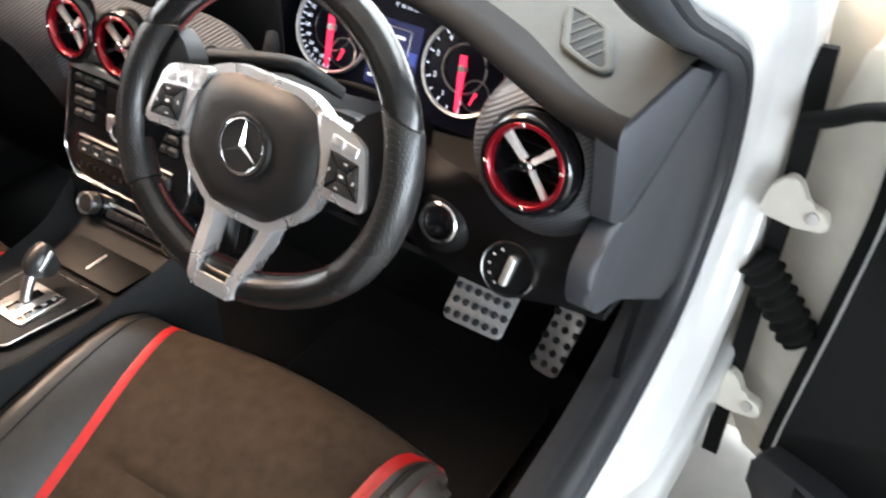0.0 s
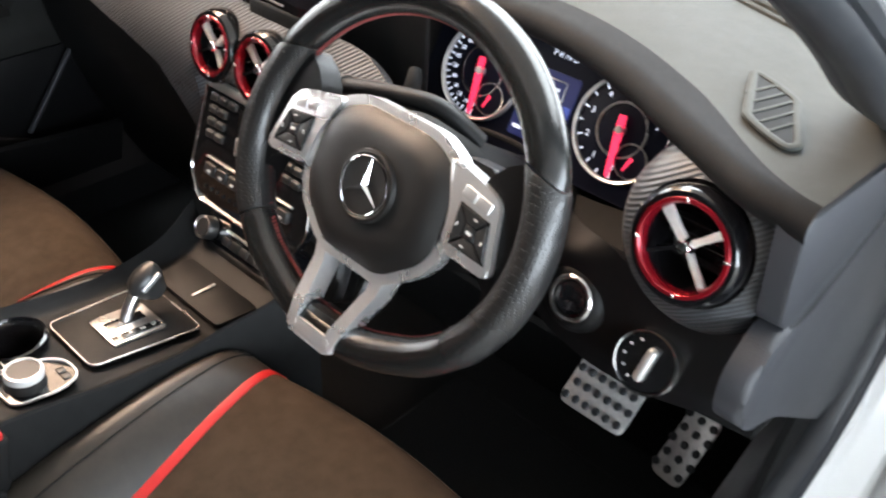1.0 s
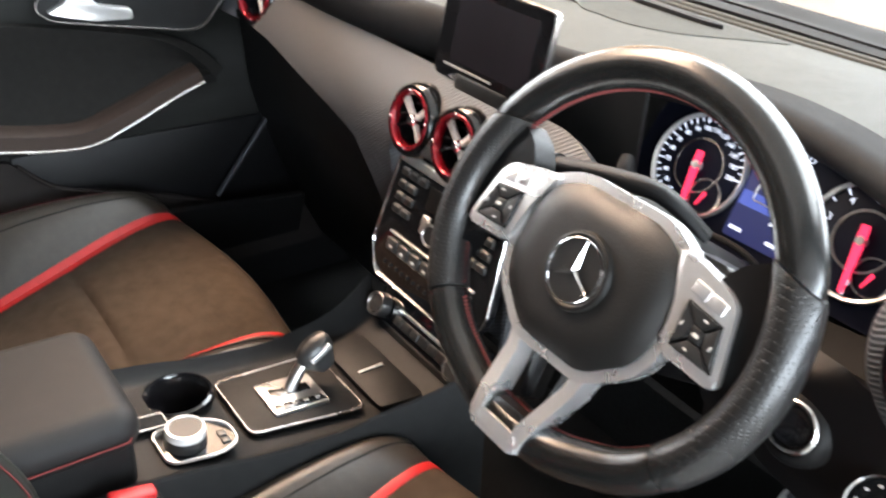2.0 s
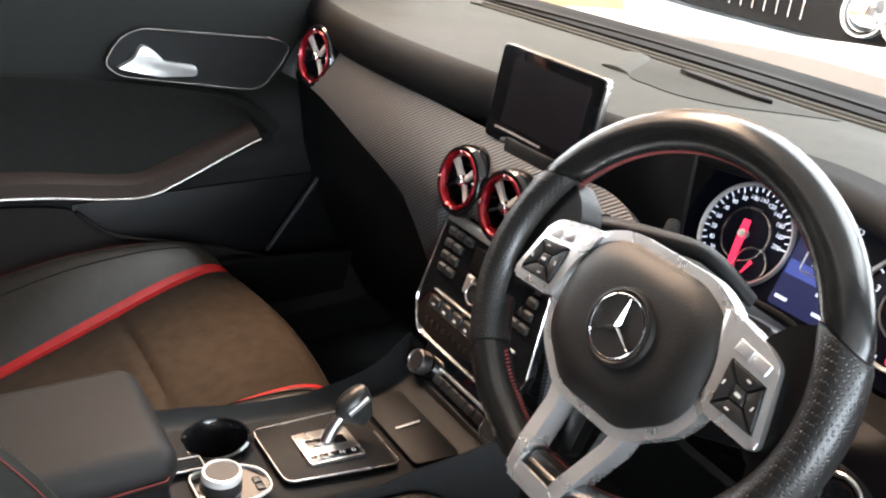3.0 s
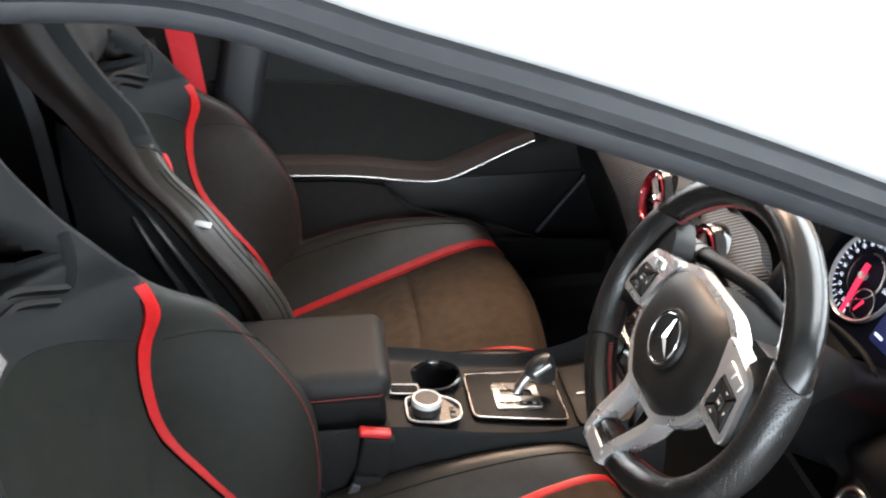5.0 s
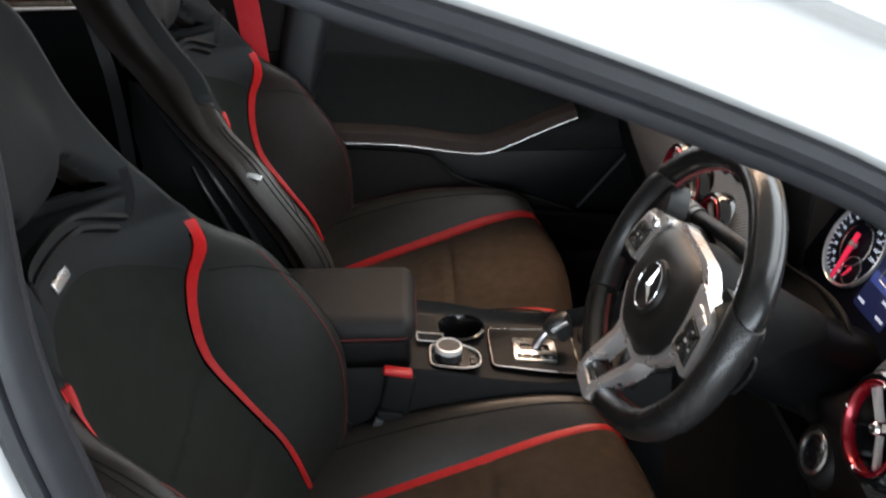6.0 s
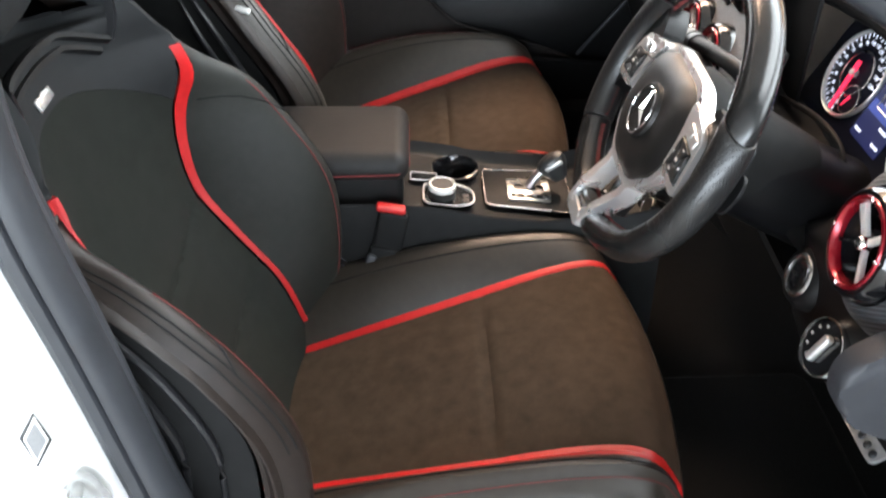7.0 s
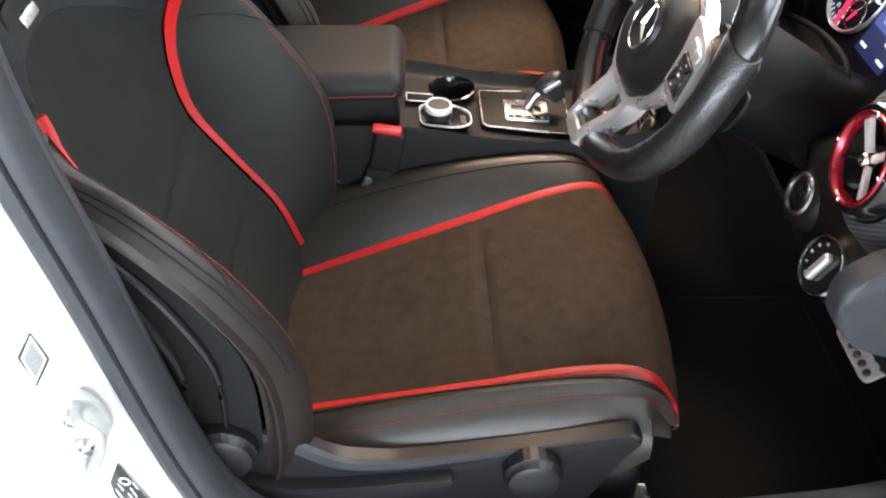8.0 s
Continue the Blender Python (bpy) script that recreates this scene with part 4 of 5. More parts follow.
# instrument cluster
CL = frame_of((.332, .2896, .7768), (1, 0, 0), (0, -math.cos(radians(24)), math.sin(radians(24))))
cluster = part("cluster_panel", plate(rounded([(-.175, -.072), (-.165, .05), (-.10, .075), (.10, .075), (.165, .04), (.175, -.072)], .02), .004, CL @ Matrix.Translation((0, 0, -.004)), .001), GAUGE_BLACK, dash, "dark instrument panel")


def gauge(cx, numbers, size, start, step, r=.0545, needle=238):
    g = part("gauge", lathe([(0, .001), (r - .004, .001), (r - .003, .0005), (r - .003, 0)], 56, CL @ Matrix.Translation((cx, 0, 0))), GAUGE_BLACK, cluster, "round gauge with lit numerals")
    part("bezel", lathe([(r - .003, .001), (r - .0022, .004), (r, .0055), (r + .0012, .004), (r + .0016, 0)], 56, CL @ Matrix.Translation((cx, 0, 0))), SILVER, g, "silver gauge ring")
    part("inner_ring", lathe([(r * .49, .001), (r * .50, .0025), (r * .53, .0025), (r * .54, .001)], 48, CL @ Matrix.Translation((cx, 0, 0))), STEEL, g)
    n = len(numbers)
    ticks = bmesh.new()
    for k in range((n - 1) * 2 + 1):
        a = radians(start - step * k / 2)
        ln = .006 if k % 2 == 0 else .004
        rbox(ln, .0014, .0006, 0, CL @ Matrix.Translation((cx, 0, .0016)) @ Matrix.Rotation(a, 4, "Z") @ Matrix.Translation((r - .004 - ln / 2, 0, 0)), bm=ticks)
    part("ticks", ticks, LAMP_WHITE, g, smooth=False)
    for k, word in enumerate(numbers):
        if not word:
            continue
        a = radians(start - step * k)
        text_part("numeral", word, size, CL @ Matrix.Translation((cx + (r - .0155) * math.cos(a), (r - .0155) * math.sin(a), .0015)), LAMP_WHITE, g)
    a = radians(needle)
    hand = plate([(-.015, -.0038), (.0, -.0046), (r - .007, -.0024), (r - .005, 0), (r - .007, .0024), (.0, .0046), (-.015, .0038)], .0016, CL @ Matrix.Translation((cx, 0, .006)) @ Matrix.Rotation(a, 4, "Z"), 0)
    part("needle", hand, LAMP_RED, g, "lit red needle")
    part("needle_cap", lathe([(0, .010), (.0040, .0095), (.0050, .006), (.0050, .002)], 24, CL @ Matrix.Translation((cx, 0, 0))), SILVER, g)
    sx, sy = cx + .0225, -r * .47
    sub = part("small_dial", lathe([(.0, .002), (.0165, .002), (.0168, .0035), (.0182, .0035), (.0185, .001)], 32, CL @ Matrix.Translation((sx, sy, 0))), GAUGE_BLACK, g, "small dial")
    part("small_ring", lathe([(.0168, .0036), (.0172, .0044), (.0182, .0044), (.0186, .0036)], 32, CL @ Matrix.Translation((sx, sy, 0))), STEEL, sub)
    part("small_needle", plate([(-.004, -.002), (.012, -.0006), (.012, .0006), (-.004, .002)], .001, CL @ Matrix.Translation((sx, sy, .005)) @ Matrix.Rotation(radians(250), 4, "Z"), 0), LAMP_RED, sub, "lit red needle")


gauge(-.0915, ["0", "10", "20", "30", "40", "50", "60", "70", "80", "90", "100", "110", "120", "140", "160", "180", "200"], .0068, 274, 17, needle=275)
gauge(.096, ["0", "1", "2", "3", "4", "5", "6", "7"], .0092, 276, 36, needle=276)
part("display", plate(rounded([(-.034, -.05), (.034, -.05), (.034, .03), (-.034, .03)], .004), .001, CL @ Matrix.Translation((0, 0, .0005)), 0), LAMP_BLUE, cluster, "lit dark blue display")
part("display_band", plate([(-.032, -.016), (.032, -.016), (.032, -.001), (-.032, -.001)], .0006, CL @ Matrix.Translation((0, 0, .0016)), 0), glow("lit_blue_band", (.05, .09, .4), .5), cluster)
text_part("gear_letters", "P R N D", .0095, CL @ Matrix.Translation((.005, .048, .0008)), LAMP_WHITE, cluster)
for (x, y, w) in ((-.022, -.04, .014), (.022, -.04, .016), (.018, -.022, .018), (0, .012, .024), (0, .002, .018)):
    part("lit_text", rbox(w, .0035, .0006, 0, CL @ Matrix.Translation((x, y, .0024))), LAMP_WHITE, cluster)
part("display_frame", outline_ring(rounded([(-.019, -.008), (.019, -.008), (.019, .022), (-.019, .022)], .003), .0015, .001, CL @ Matrix.Translation((0, 0, .0016))), STEEL, cluster)
# hood inside and the panel between cluster and column
part("hood_lining", grid(lambda u, v: Vector(((x := .13 + .45 * u), lip(x) + .012 + (.33 - lip(x)) * v, lip_z(x) - .03 - .012 * v)), 24, 4), DASH_DARK, dash)
part("cluster_surround", grid(lambda u, v: Vector(((x := .13 + .42 * u), .258 - .085 * math.sin(min(1, v * 1.15) * math.pi / 2), .722 - .045 * v - .02 * math.sin(u * math.pi))), 24, 10, skirt=.01, out=(0, -1, 1)), MATTE_BLACK, dash, "satin black panel under the gauges")
part("hood_cheek", sweep(spline([(.224, .190, .738), (.226, .186, .762), (.224, .194, .782), (.216, .206, .795)], 6), circle(.009, 14), scale=lambda t: .7 + .4 * math.sin(t * math.pi)), DASH_ROLL, dash, "smooth dark cheek beside the gauges")
part("recess_back", rbox(.86, .006, .17, .002, pose(-.235, .246, .775)), DASH_DARK, dash, "black recess behind the carbon-look panel")

# driver's side lower dash: carbon barrel round the vent, switch panel, end cover
BAR = frame_of((.582, .162, .776), (1, 0, 0), (-.05, -1, .22))
barrel = lathe([(.056, -.004), (.062, -.006), (.074, -.014), (.084, -.028), (.090, -.05), (.092, -.09)], 64, BAR)
for v in barrel.verts:
    v.co.x = min(v.co.x, .650)
part("carbon_barrel", barrel, CARBON, dash, "ribbed carbon-look barrel round the vent")


def switch_panel(u, v):
    x = .415 + .24 * u
    low = .585 + .035 * max(0, .35 - u) + .05 * max(0, u - .6)
    high = .725 - .025 * max(0, 1 - u / .35)
    z = high - (high - low) * v
    roll = .05 * max(0, 1 - v / .18) ** 2 * max(0, 1 - u / .45)
    return Vector((x, .178 - .01 * math.sin(u * 3.14) + .05 * max(0, .15 - u) + .02 * max(0, v - .8) + roll, z))


part("switch_panel", grid(switch_panel, 30, 20, skirt=.03, out=(0, -1, 0)), COLUMN_BLACK, dash, "black switch panel below the vent")
part("knee_panel", grid(lambda u, v: Vector((.12 + .30 * u, .225 + .06 * v - .03 * u, .69 - .16 * v)), 16, 10, skirt=.01, out=(0, -1, 0)), DASH_DARK, dash, "black knee panel under the column")
part("knee_lower", grid(lambda u, v: Vector((.12 + .55 * u, .20 + .40 * v, .585 - .05 * v - .02 * math.sin(u * 3))), 12, 10, skirt=.01, out=(0, -1, -1)), CARPET, dash, "black underside")
END = Matrix(((0, 0, 1, .652), (1, 0, 0, 0), (0, 1, 0, 0), (0, 0, 0, 1)))
part("end_cover", plate(rounded([(.138, .852), (.33, .836), (.42, .79), (.20, .72), (.155, .745)], .015), .022, END, .006, 3), TRIM_GREY, dash, "dark grey dashboard end cover")
part("kick_cover", plate(rounded([(.16, .74), (.20, .728), (.47, .80), (.53, .70), (.53, .50), (.42, .455), (.21, .612), (.15, .635), (.12, .665), (.118, .71)], .03), .026, END, .008, 3), TRIM_GREY, dash, "dark grey side cover below the pillar")
part("kick_black", plate([(.42, .60), (.60, .60), (.60, .18), (.30, .18), (.34, .42)], .01, END @ Matrix.Translation((0, 0, .002)), 0), CARPET, dash, "black carpeted footwell side")
BTN = frame_of((.478, .160, .660), (1, 0, 0), (0, -1, .35))
start = part("start_button", lathe([(0, -.004), (.013, -.003), (.0165, -.001), (.0175, -.004), (.0185, -.004)], 40, BTN), GLOSS_BLACK, dash, "round black start button")
part("ring", lathe([(.0185, -.004), (.0195, .0012), (.0222, .0018), (.0240, .0002), (.0245, -.008)], 40, BTN), STEEL, start, "brushed metal ring")
part("pod", lathe([(.025, .0), (.031, -.003), (.036, -.012), (.038, -.03)], 40, BTN), DASH_DARK, start)
LGT = frame_of((.571, .155, .641), (1, 0, 0), (.05, -1, .4))
light = part("light_switch", lathe([(0, 0), (.028, 0), (.030, -.002), (.030, -.01)], 48, LGT), GLOSS_BLACK, dash, "rotary light switch")
part("ring", lathe([(.029, 0), (.0293, .0015), (.031, .002), (.0322, .0), (.0325, -.01)], 48, LGT), CHROME, light, "chrome ring")
part("knob", rbox(.010, .036, .010, .004, LGT @ Matrix.Rotation(-.15, 4, "Z") @ Matrix.Translation((.002, 0, .004))), SILVER, light, "chrome grip")
for k in range(5):
    a = radians(120 + 30 * k)
    part("symbol_or_glint", rbox(.003, .002, .0006, 0, LGT @ Matrix.Translation((.022 * math.cos(a), .022 * math.sin(a), .0006))), PRINT, light)

# demister vent on top, right end
DV = frame_of((.5735, .279, pad_z(.5735, .279) + .003), (1, 0, 0), (.07, .06, 1))
dv_out = rounded([(-.048, .060), (-.030, .056), (.006, .037), (.047, -.048), (.042, -.060), (.022, -.052), (-.006, -.036)], .008)
dv = part("demister_vent", outline_ring(dv_out, .008, .0035, DV), DASH_SOFT, dash, "grey demister vent with black slots")
part("grille", plate([(x * .93, y * .93) for x, y in dv_out], .0055, DV @ Matrix.Translation((0, 0, -.004)), 0), MATTE_BLACK, dv)
for k in range(5):
    f = (k + .5) / 5
    part("slat", rbox(.0030, .058 - .018 * abs(2 * f - 1), .0022, .0008, DV @ Matrix.Translation((-.030 + .060 * f, .032 - .064 * f, .0019)) @ Matrix.Rotation(-.20, 4, "Z")), DASH_SOFT, dv)
# raised speaker lid and slot on the middle of the top
lid_front = spline([(-.157, .526, 0), (-.067, .393, 0), (-.01, .377, 0), (.045, .381, 0), (.10, .416, 0), (.165, .514, 0)], 8)


def lid_at(u, v, lift=.0012):
    p = lid_front[round(u * 40)]
    x, y = p.x, p.y + (.522 - p.y) * v
    return Vector((x, y, pad_z(x, y) + lift))


part("top_lid", grid(lid_at, 40, 16, skirt=.003), DASH_LID, dash, "smooth darker lid let into the dashboard top")
part("lid_bevel", grid(lambda u, v: Vector(((x := -.160 - .055 * v + .092 * u), (y := .527 - .134 * u), pad_z(x, y) + .0010 + .004 * math.sin(v * math.pi) ** .7)), 16, 8, skirt=.003), DASH_SOFT, dash, "bevelled side of the lid")
part("sensor_slot", plate(rounded([(-.085, 0), (-.06, .010), (.06, .010), (.085, 0), (.06, -.008), (-.06, -.008)], .006), .006, pose(.007, .492, pad_z(.007, .492) + .001, -3, 0, -3), .002), MATTE_BLACK, dash, "narrow black slot")

# display screen
SC = frame_of((-.005, .203, .849), (1, 0, 0), (0, -.985, .17))
screen = thing("display_screen", "free-standing black dashboard screen, switched off", "screen", (.004, .21, .79))
part("case", plate(rounded([(-.0938, -.0578), (.0938, -.0578), (.0938, .0578), (-.0938, .0578)], .008), .007, SC @ Matrix.Translation((0, 0, -.005)), .002), DULL_CHROME, screen, "silver screen edge")
part("face", plate(rounded([(-.0928, -.0568), (.0928, -.0568), (.0928, .0568), (-.0928, .0568)], .007), .0015, SC @ Matrix.Translation((0, 0, .002)), .0006), GLOSS_BLACK, screen, "gloss black bezel")
part("panel", plate([(-.066, -.036), (.074, -.036), (.074, .044), (-.066, .044)], .0006, SC @ Matrix.Translation((0, 0, .0035)), 0), SCREEN, screen, "dark glass panel")
part("bar", rbox(.09, .0022, .001, 0, SC @ Matrix.Translation((-.03, -.042, .0038))), SILVER, screen, "thin bright bar")
part("foot", rbox(.1, .03, .05, .006, SC @ Matrix.Translation((0, -.06, -.02))), DASH_DARK, screen)

# ---- centre stack and console ----
stack = thing("centre_stack", "gloss black radio and climate panel with silver frame", "control panel", (0, .16, .46))
ST = [(-.109, .692), (.109, .692), (.121, .565), (.098, .528), (-.098, .528), (-.121, .565)]
ZN = math.atan2(.150 - .114, .685 - .56)
SM = frame_of((0, .132, .60), (1, 0, 0), (0, -math.cos(ZN), math.sin(ZN)))
stack_out = rounded([(x, (z - .60) / math.cos(ZN)) for x, z in ST], .012)
part("panel", plate(stack_out, .012, SM @ Matrix.Translation((0, 0, -.012)), .002), GLOSS_BLACK, stack, "gloss black panel")
part("frame", outline_ring(stack_out, .0026, .003, SM @ Matrix.Translation((0, 0, -.001))), CHROME, stack, "thin chrome frame")
part("top_bar", rbox(.206, .013, .007, .003, SM @ Matrix.Translation((0, .0885, .002))), SILVER, stack, "chrome top bar")
for row in range(4):
    for col in range(3 if row == 0 else 2):
        for sx in (-1, 1):
            at_key = SM @ Matrix.Translation((sx * (.088 - .0185 * col), .071 - .0168 * row, .001))
            part("button", rbox(.0165, .0105, .006, .002, at_key), BUTTON, stack)
            # pale strip painting the highlight along each key's upper edge
            part("symbol_or_glint", rbox(.013, .0022, .0008, .0003, at_key @ Matrix.Translation((0, .0032, .003))), KEY_GLINT, stack)
part("slot", rbox(.074, .030, .002, .001, SM @ Matrix.Translation((0, .057, .0))), DASH_DARK, stack)
part("dial", lathe([(0, .014), (.011, .014), (.0125, .012), (.013, .0)], 32, SM @ Matrix.Translation((.0, .022, 0))), BUTTON, stack, "black volume dial")
part("dial_ring", lathe([(.0118, .0142), (.0124, .0155), (.0142, .015), (.0148, .010), (.0148, .0)], 32, SM @ Matrix.Translation((.0, .022, 0))), STEEL, stack, "bright dial ring")
for sx in (-1, 1):
    part("key", rbox(.013, .024, .007, .002, SM @ Matrix.Translation((sx * .027, .024, .001))), SILVER, stack)
part("rocker_bar", rbox(.176, .0026, .004, .001, SM @ Matrix.Translation((0, -.010, .001))), SILVER, stack, "thin silver bar")
for k in range(7):
    part("rocker", rbox(.0225, .017, .008, .003, SM @ Matrix.Translation((-.075 + .025 * k, -.025, .002))), BUTTON, stack)
    part("symbol_or_glint", rbox(.006, .003, .0006, 0, SM @ Matrix.Translation((-.075 + .025 * k, -.027, .0062))), PRINT, stack)
for k in range(14):
    part("rib", rbox(.004, .006, .003, .001, SM @ Matrix.Translation((-.085 + .013 * k, -.052, .0))), DASH_DARK, stack)
# climate unit below
CM = frame_of((0, .118, .475), (1, 0, 0), (0, -.85, .53))
climate = part("climate_unit", plate(rounded([(-.105, .045), (.105, .045), (.092, -.035), (-.092, -.035)], .008), .02, CM @ Matrix.Translation((0, 0, -.02)), .003), GLOSS_BLACK, stack, "black climate control unit")
for sx in (-1, 1):
    part("knob", lathe([(0, .016), (.012, .016), (.0135, .014), (.0145, .0)], 28, CM @ Matrix.Translation((sx * .086, .004, .002))), BUTTON, climate)
    part("knob_ring", lathe([(.0135, .0145), (.0145, .017), (.016, .0165), (.0165, .012), (.0165, .0)], 28, CM @ Matrix.Translation((sx * .086, .004, .002))), STEEL, climate, "metal knob ring")
part("bar", rbox(.11, .004, .004, .001, CM @ Matrix.Translation((0, .014, .001))), SILVER, climate)
for k in range(6):
    part("button", rbox(.017, .012, .005, .0015, CM @ Matrix.Translation((-.0475 + .019 * k, 0, .001))), BUTTON, climate)
part("tray", rbox(.16, .018, .006, .002, CM @ Matrix.Translation((0, -.022, .0))), DASH_DARK, climate)

console = thing("centre_console", "dark satin centre console between the front seats", "car console", (0, -.2, .18))


def con_z(y):
    return smooth_table(y, [-.75, -.30, -.21, -.14, 0, .06, .11], [.50, .495, .484, .468, .452, .450, .46])


def con_pt(u, v):
    y = -.75 + .87 * v
    k = (2 * u - 1)
    w = .108 + .03 * max(0, (y + .02) / .14) ** 2
    z = con_z(y)
    a = abs(k)
    if a < .8:
        rise = .016 * max(0, (a - .62) / .18) ** 2 * (1 + 2.0 * max(0, (y + .05) / .17))
        return Vector((w * k / .88, y, z + rise))
    t = (a - .8) / .2
    rise = .016 * (1 + 2.0 * max(0, (y + .05) / .17))
    return Vector((math.copysign(w * (.8 / .88) + .018 * math.sin(t * 1.57), k), y, z + rise - .26 * t * t))


part("body", grid(lambda u, v: con_pt(.09 + .82 * u, v), 90, 120, holes=[(-.045, -.185, .036)], flat=True), CONSOLE, console, "dark satin console top")
for lo in (0, .91):
    part("side_wall", grid(lambda u, v: con_pt(lo + .09 * u, v), 10, 40), MATTE_BLACK, console, "matte black console side")
GP = frame_of((0, -.068, .464), (1, 0, 0), (0, .11, 1))
gp_out = rounded([(-.052, -.072), (.052, -.072), (.062, .068), (-.062, .068)], .012)
gear = part("gear_panel", plate(gp_out, .006, GP @ Matrix.Translation((0, 0, -.003)), .001), CONSOLE, console, "dark panel round the selector")
part("frame", outline_ring(gp_out, .0018, .0022, GP @ Matrix.Translation((0, 0, .002))), STEEL, gear, "thin chrome frame")
part("gate", plate(rounded([(-.03, -.035), (.03, -.035), (.03, .035), (-.03, .035)], .004), .004, GP @ Matrix.Translation((.006, 0, .003)), .001), STEEL, gear, "bright metal selector gate")
part("gate_slot", rbox(.016, .05, .003, .001, GP @ Matrix.Translation((.0, 0, .0065))), GLOSS_BLACK, gear)
part("letter_strip", rbox(.012, .062, .003, .001, GP @ Matrix.Translation((.027, 0, .0068))), GLOSS_BLACK, gear)
for k, ch in enumerate("PRND"):
    text_part("letter", ch, .008, GP @ Matrix.Translation((.027, -.022 + .015 * k, .0088)) @ Matrix.Rotation(radians(90), 4, "Z"), PRINT, gear)
lever = thing("gear_selector", "short gear selector with leather knob and metal cap", "gear lever", (0, -.06, .47))
base, tip = GP @ Vector((-.002, 0, .004)), Vector((-.004, -.035, .508))
part("stalk", sweep(spline([base, base * .4 + tip * .6 + Vector((0, -.004, 0)), tip], 4), circle(.0075, 12)), STEEL, lever, "metal stalk")
KN = frame_of(tip + Vector((0, .004, .002)), (1, 0, 0), (0, -.55, .85))
kn = lathe([(0, .017), (.010, .0165), (.0165, .012), (.019, .003), (.0175, -.008), (.012, -.022), (.009, -.03)], 28)
for v in kn.verts:
    v.co.x *= .82
    v.co.y = v.co.y * 1.30 + .10 * max(0, v.co.z) * 2.2
bmesh.ops.transform(kn, matrix=KN, verts=kn.verts)
part("knob", kn, BUTTON, lever, "grey-brown leather knob")
part("cap", rbox(.004, .030, .008, .0018, KN @ Matrix.Translation((.0145, .004, .004)) @ Matrix.Rotation(.2, 4, "Y")), SILVER, lever, "bright side cap")
# rotary controller with its plate
RC = frame_of((.042, -.203, .486), (1, 0, 0), (0, .08, 1))
rot = part("controller_plate", plate(rounded([(-.03, -.034), (.028, -.034), (.034, .02), (.022, .045), (-.012, .045), (-.03, .02)], .014), .005, RC @ Matrix.Translation((0, 0, -.002)), .001), GLOSS_BLACK, console, "black plate of the rotary controller")
part("plate_edge", outline_ring(rounded([(-.03, -.034), (.028, -.034), (.034, .02), (.022, .045), (-.012, .045), (-.03, .02)], .014), .0022, .003, RC @ Matrix.Translation((0, 0, .002))), PEDAL, rot, "thin chrome edge")
part("knob", lathe([(0, .020), (.0175, .020), (.0195, .018), (.0205, .012), (.022, .004), (.0225, .0)], 40, RC @ Matrix.Translation((0, -.006, .002))), BUTTON, rot, "rotary controller knob")
part("knob_ring", lathe([(.0172, .0202), (.0180, .0215), (.0203, .021), (.0213, .018), (.0210, .0125)], 40, RC @ Matrix.Translation((0, -.006, .002))), PEDAL, rot, "knurled chrome ring")
for k in range(2):
    part("button", rbox(.010, .009, .004, .0012, RC @ Matrix.Translation((.004 + .012 * k, .032, .003))), BUTTON, rot)
# cup holder and vent slats before the armrest
part("cup_holder", lathe([(.041, -.003), (.040, .003), (.037, .004), (.034, .0), (.032, -.07), (0, -.07)], 36, Matrix.Translation((-.045, -.185, .482))), GLOSS_BLACK, console, "round black cup holder")
part("tray_lid", plate(rounded([(-.07, -.03), (.07, -.03), (.075, .03), (-.075, .03)], .008), .004, frame_of((0, .045, .453), (1, 0, 0), (0, .02, 1)), .001), CONSOLE, console, "dark tray lid with a bright strip")
part("strip", rbox(.003, .035, .002, .0008, pose(.0, .045, .459)), PEDAL, console)
GM = frame_of((.0, -.236, .4935), (1, 0, 0), (0, .12, 1))
g_out = rounded([(-.011, -.021), (.011, -.021), (.011, .021), (-.011, .021)], .003)
part("grille", plate(g_out, .003, GM, .0005), MATTE_BLACK, console, "small black grille before the armrest")
part("grille_frame", outline_ring(g_out, .0012, .0015, GM @ Matrix.Translation((0, 0, .0025))), PEDAL, console, "thin bright grille frame")
for k in range(4):
    part("grille_slat", rbox(.0012, .034, .002, .0004, GM @ Matrix.Translation((-.0066 + .0044 * k, 0, .0035))), TRIM_BLACK, console)
arm = thing("armrest", "dark grey leather centre armrest with red seam", "armrest", (0, -.45, .5))
part("lid", rbox(.18, .42, .052, .024, pose(-.008, -.467, .559, -1.2), 6), ARMREST, arm, "dark grey leather lid")
part("box", rbox(.172, .40, .07, .012, pose(-.008, -.467, .52)), CONSOLE, arm)
part("seam", sweep([(.0845, y, .552) for y in np.linspace(-.66, -.275, 12)] + [(.06, -.2575, .552), (-.07, -.2575, .552)], circle(.0011, 5)), RED_THREAD, arm, "red seam thread")

for sx in (-1, 1):
    b = thing("belt_buckle", "black seat belt buckle with red release button", "belt buckle", (sx * .118, -.29, .5), group="belt buckles")
    part("body", rbox(.020, .046, .09, .006, pose(sx * .110, -.29, .462, -12)), MATTE_BLACK, b)
    part("button", rbox(.016, .044, .010, .003, pose(sx * .110, -.286, .511, -12)), RED_LEATHER, b, "red release button")
    part("strap", rbox(.012, .04, .2, .003, pose(sx * .122, -.32, .35, -12)), MATTE_BLACK, b)
    part("anchor", rbox(.014, .05, .026, .004, pose(sx * .128, -.372, .375, 22)), TRIM_GREY, b, "grey plastic anchor cover")
    part("anchor_arm", rbox(.010, .014, .060, .003, pose(sx * .128, -.328, .412, -24)), TRIM_GREY, b)

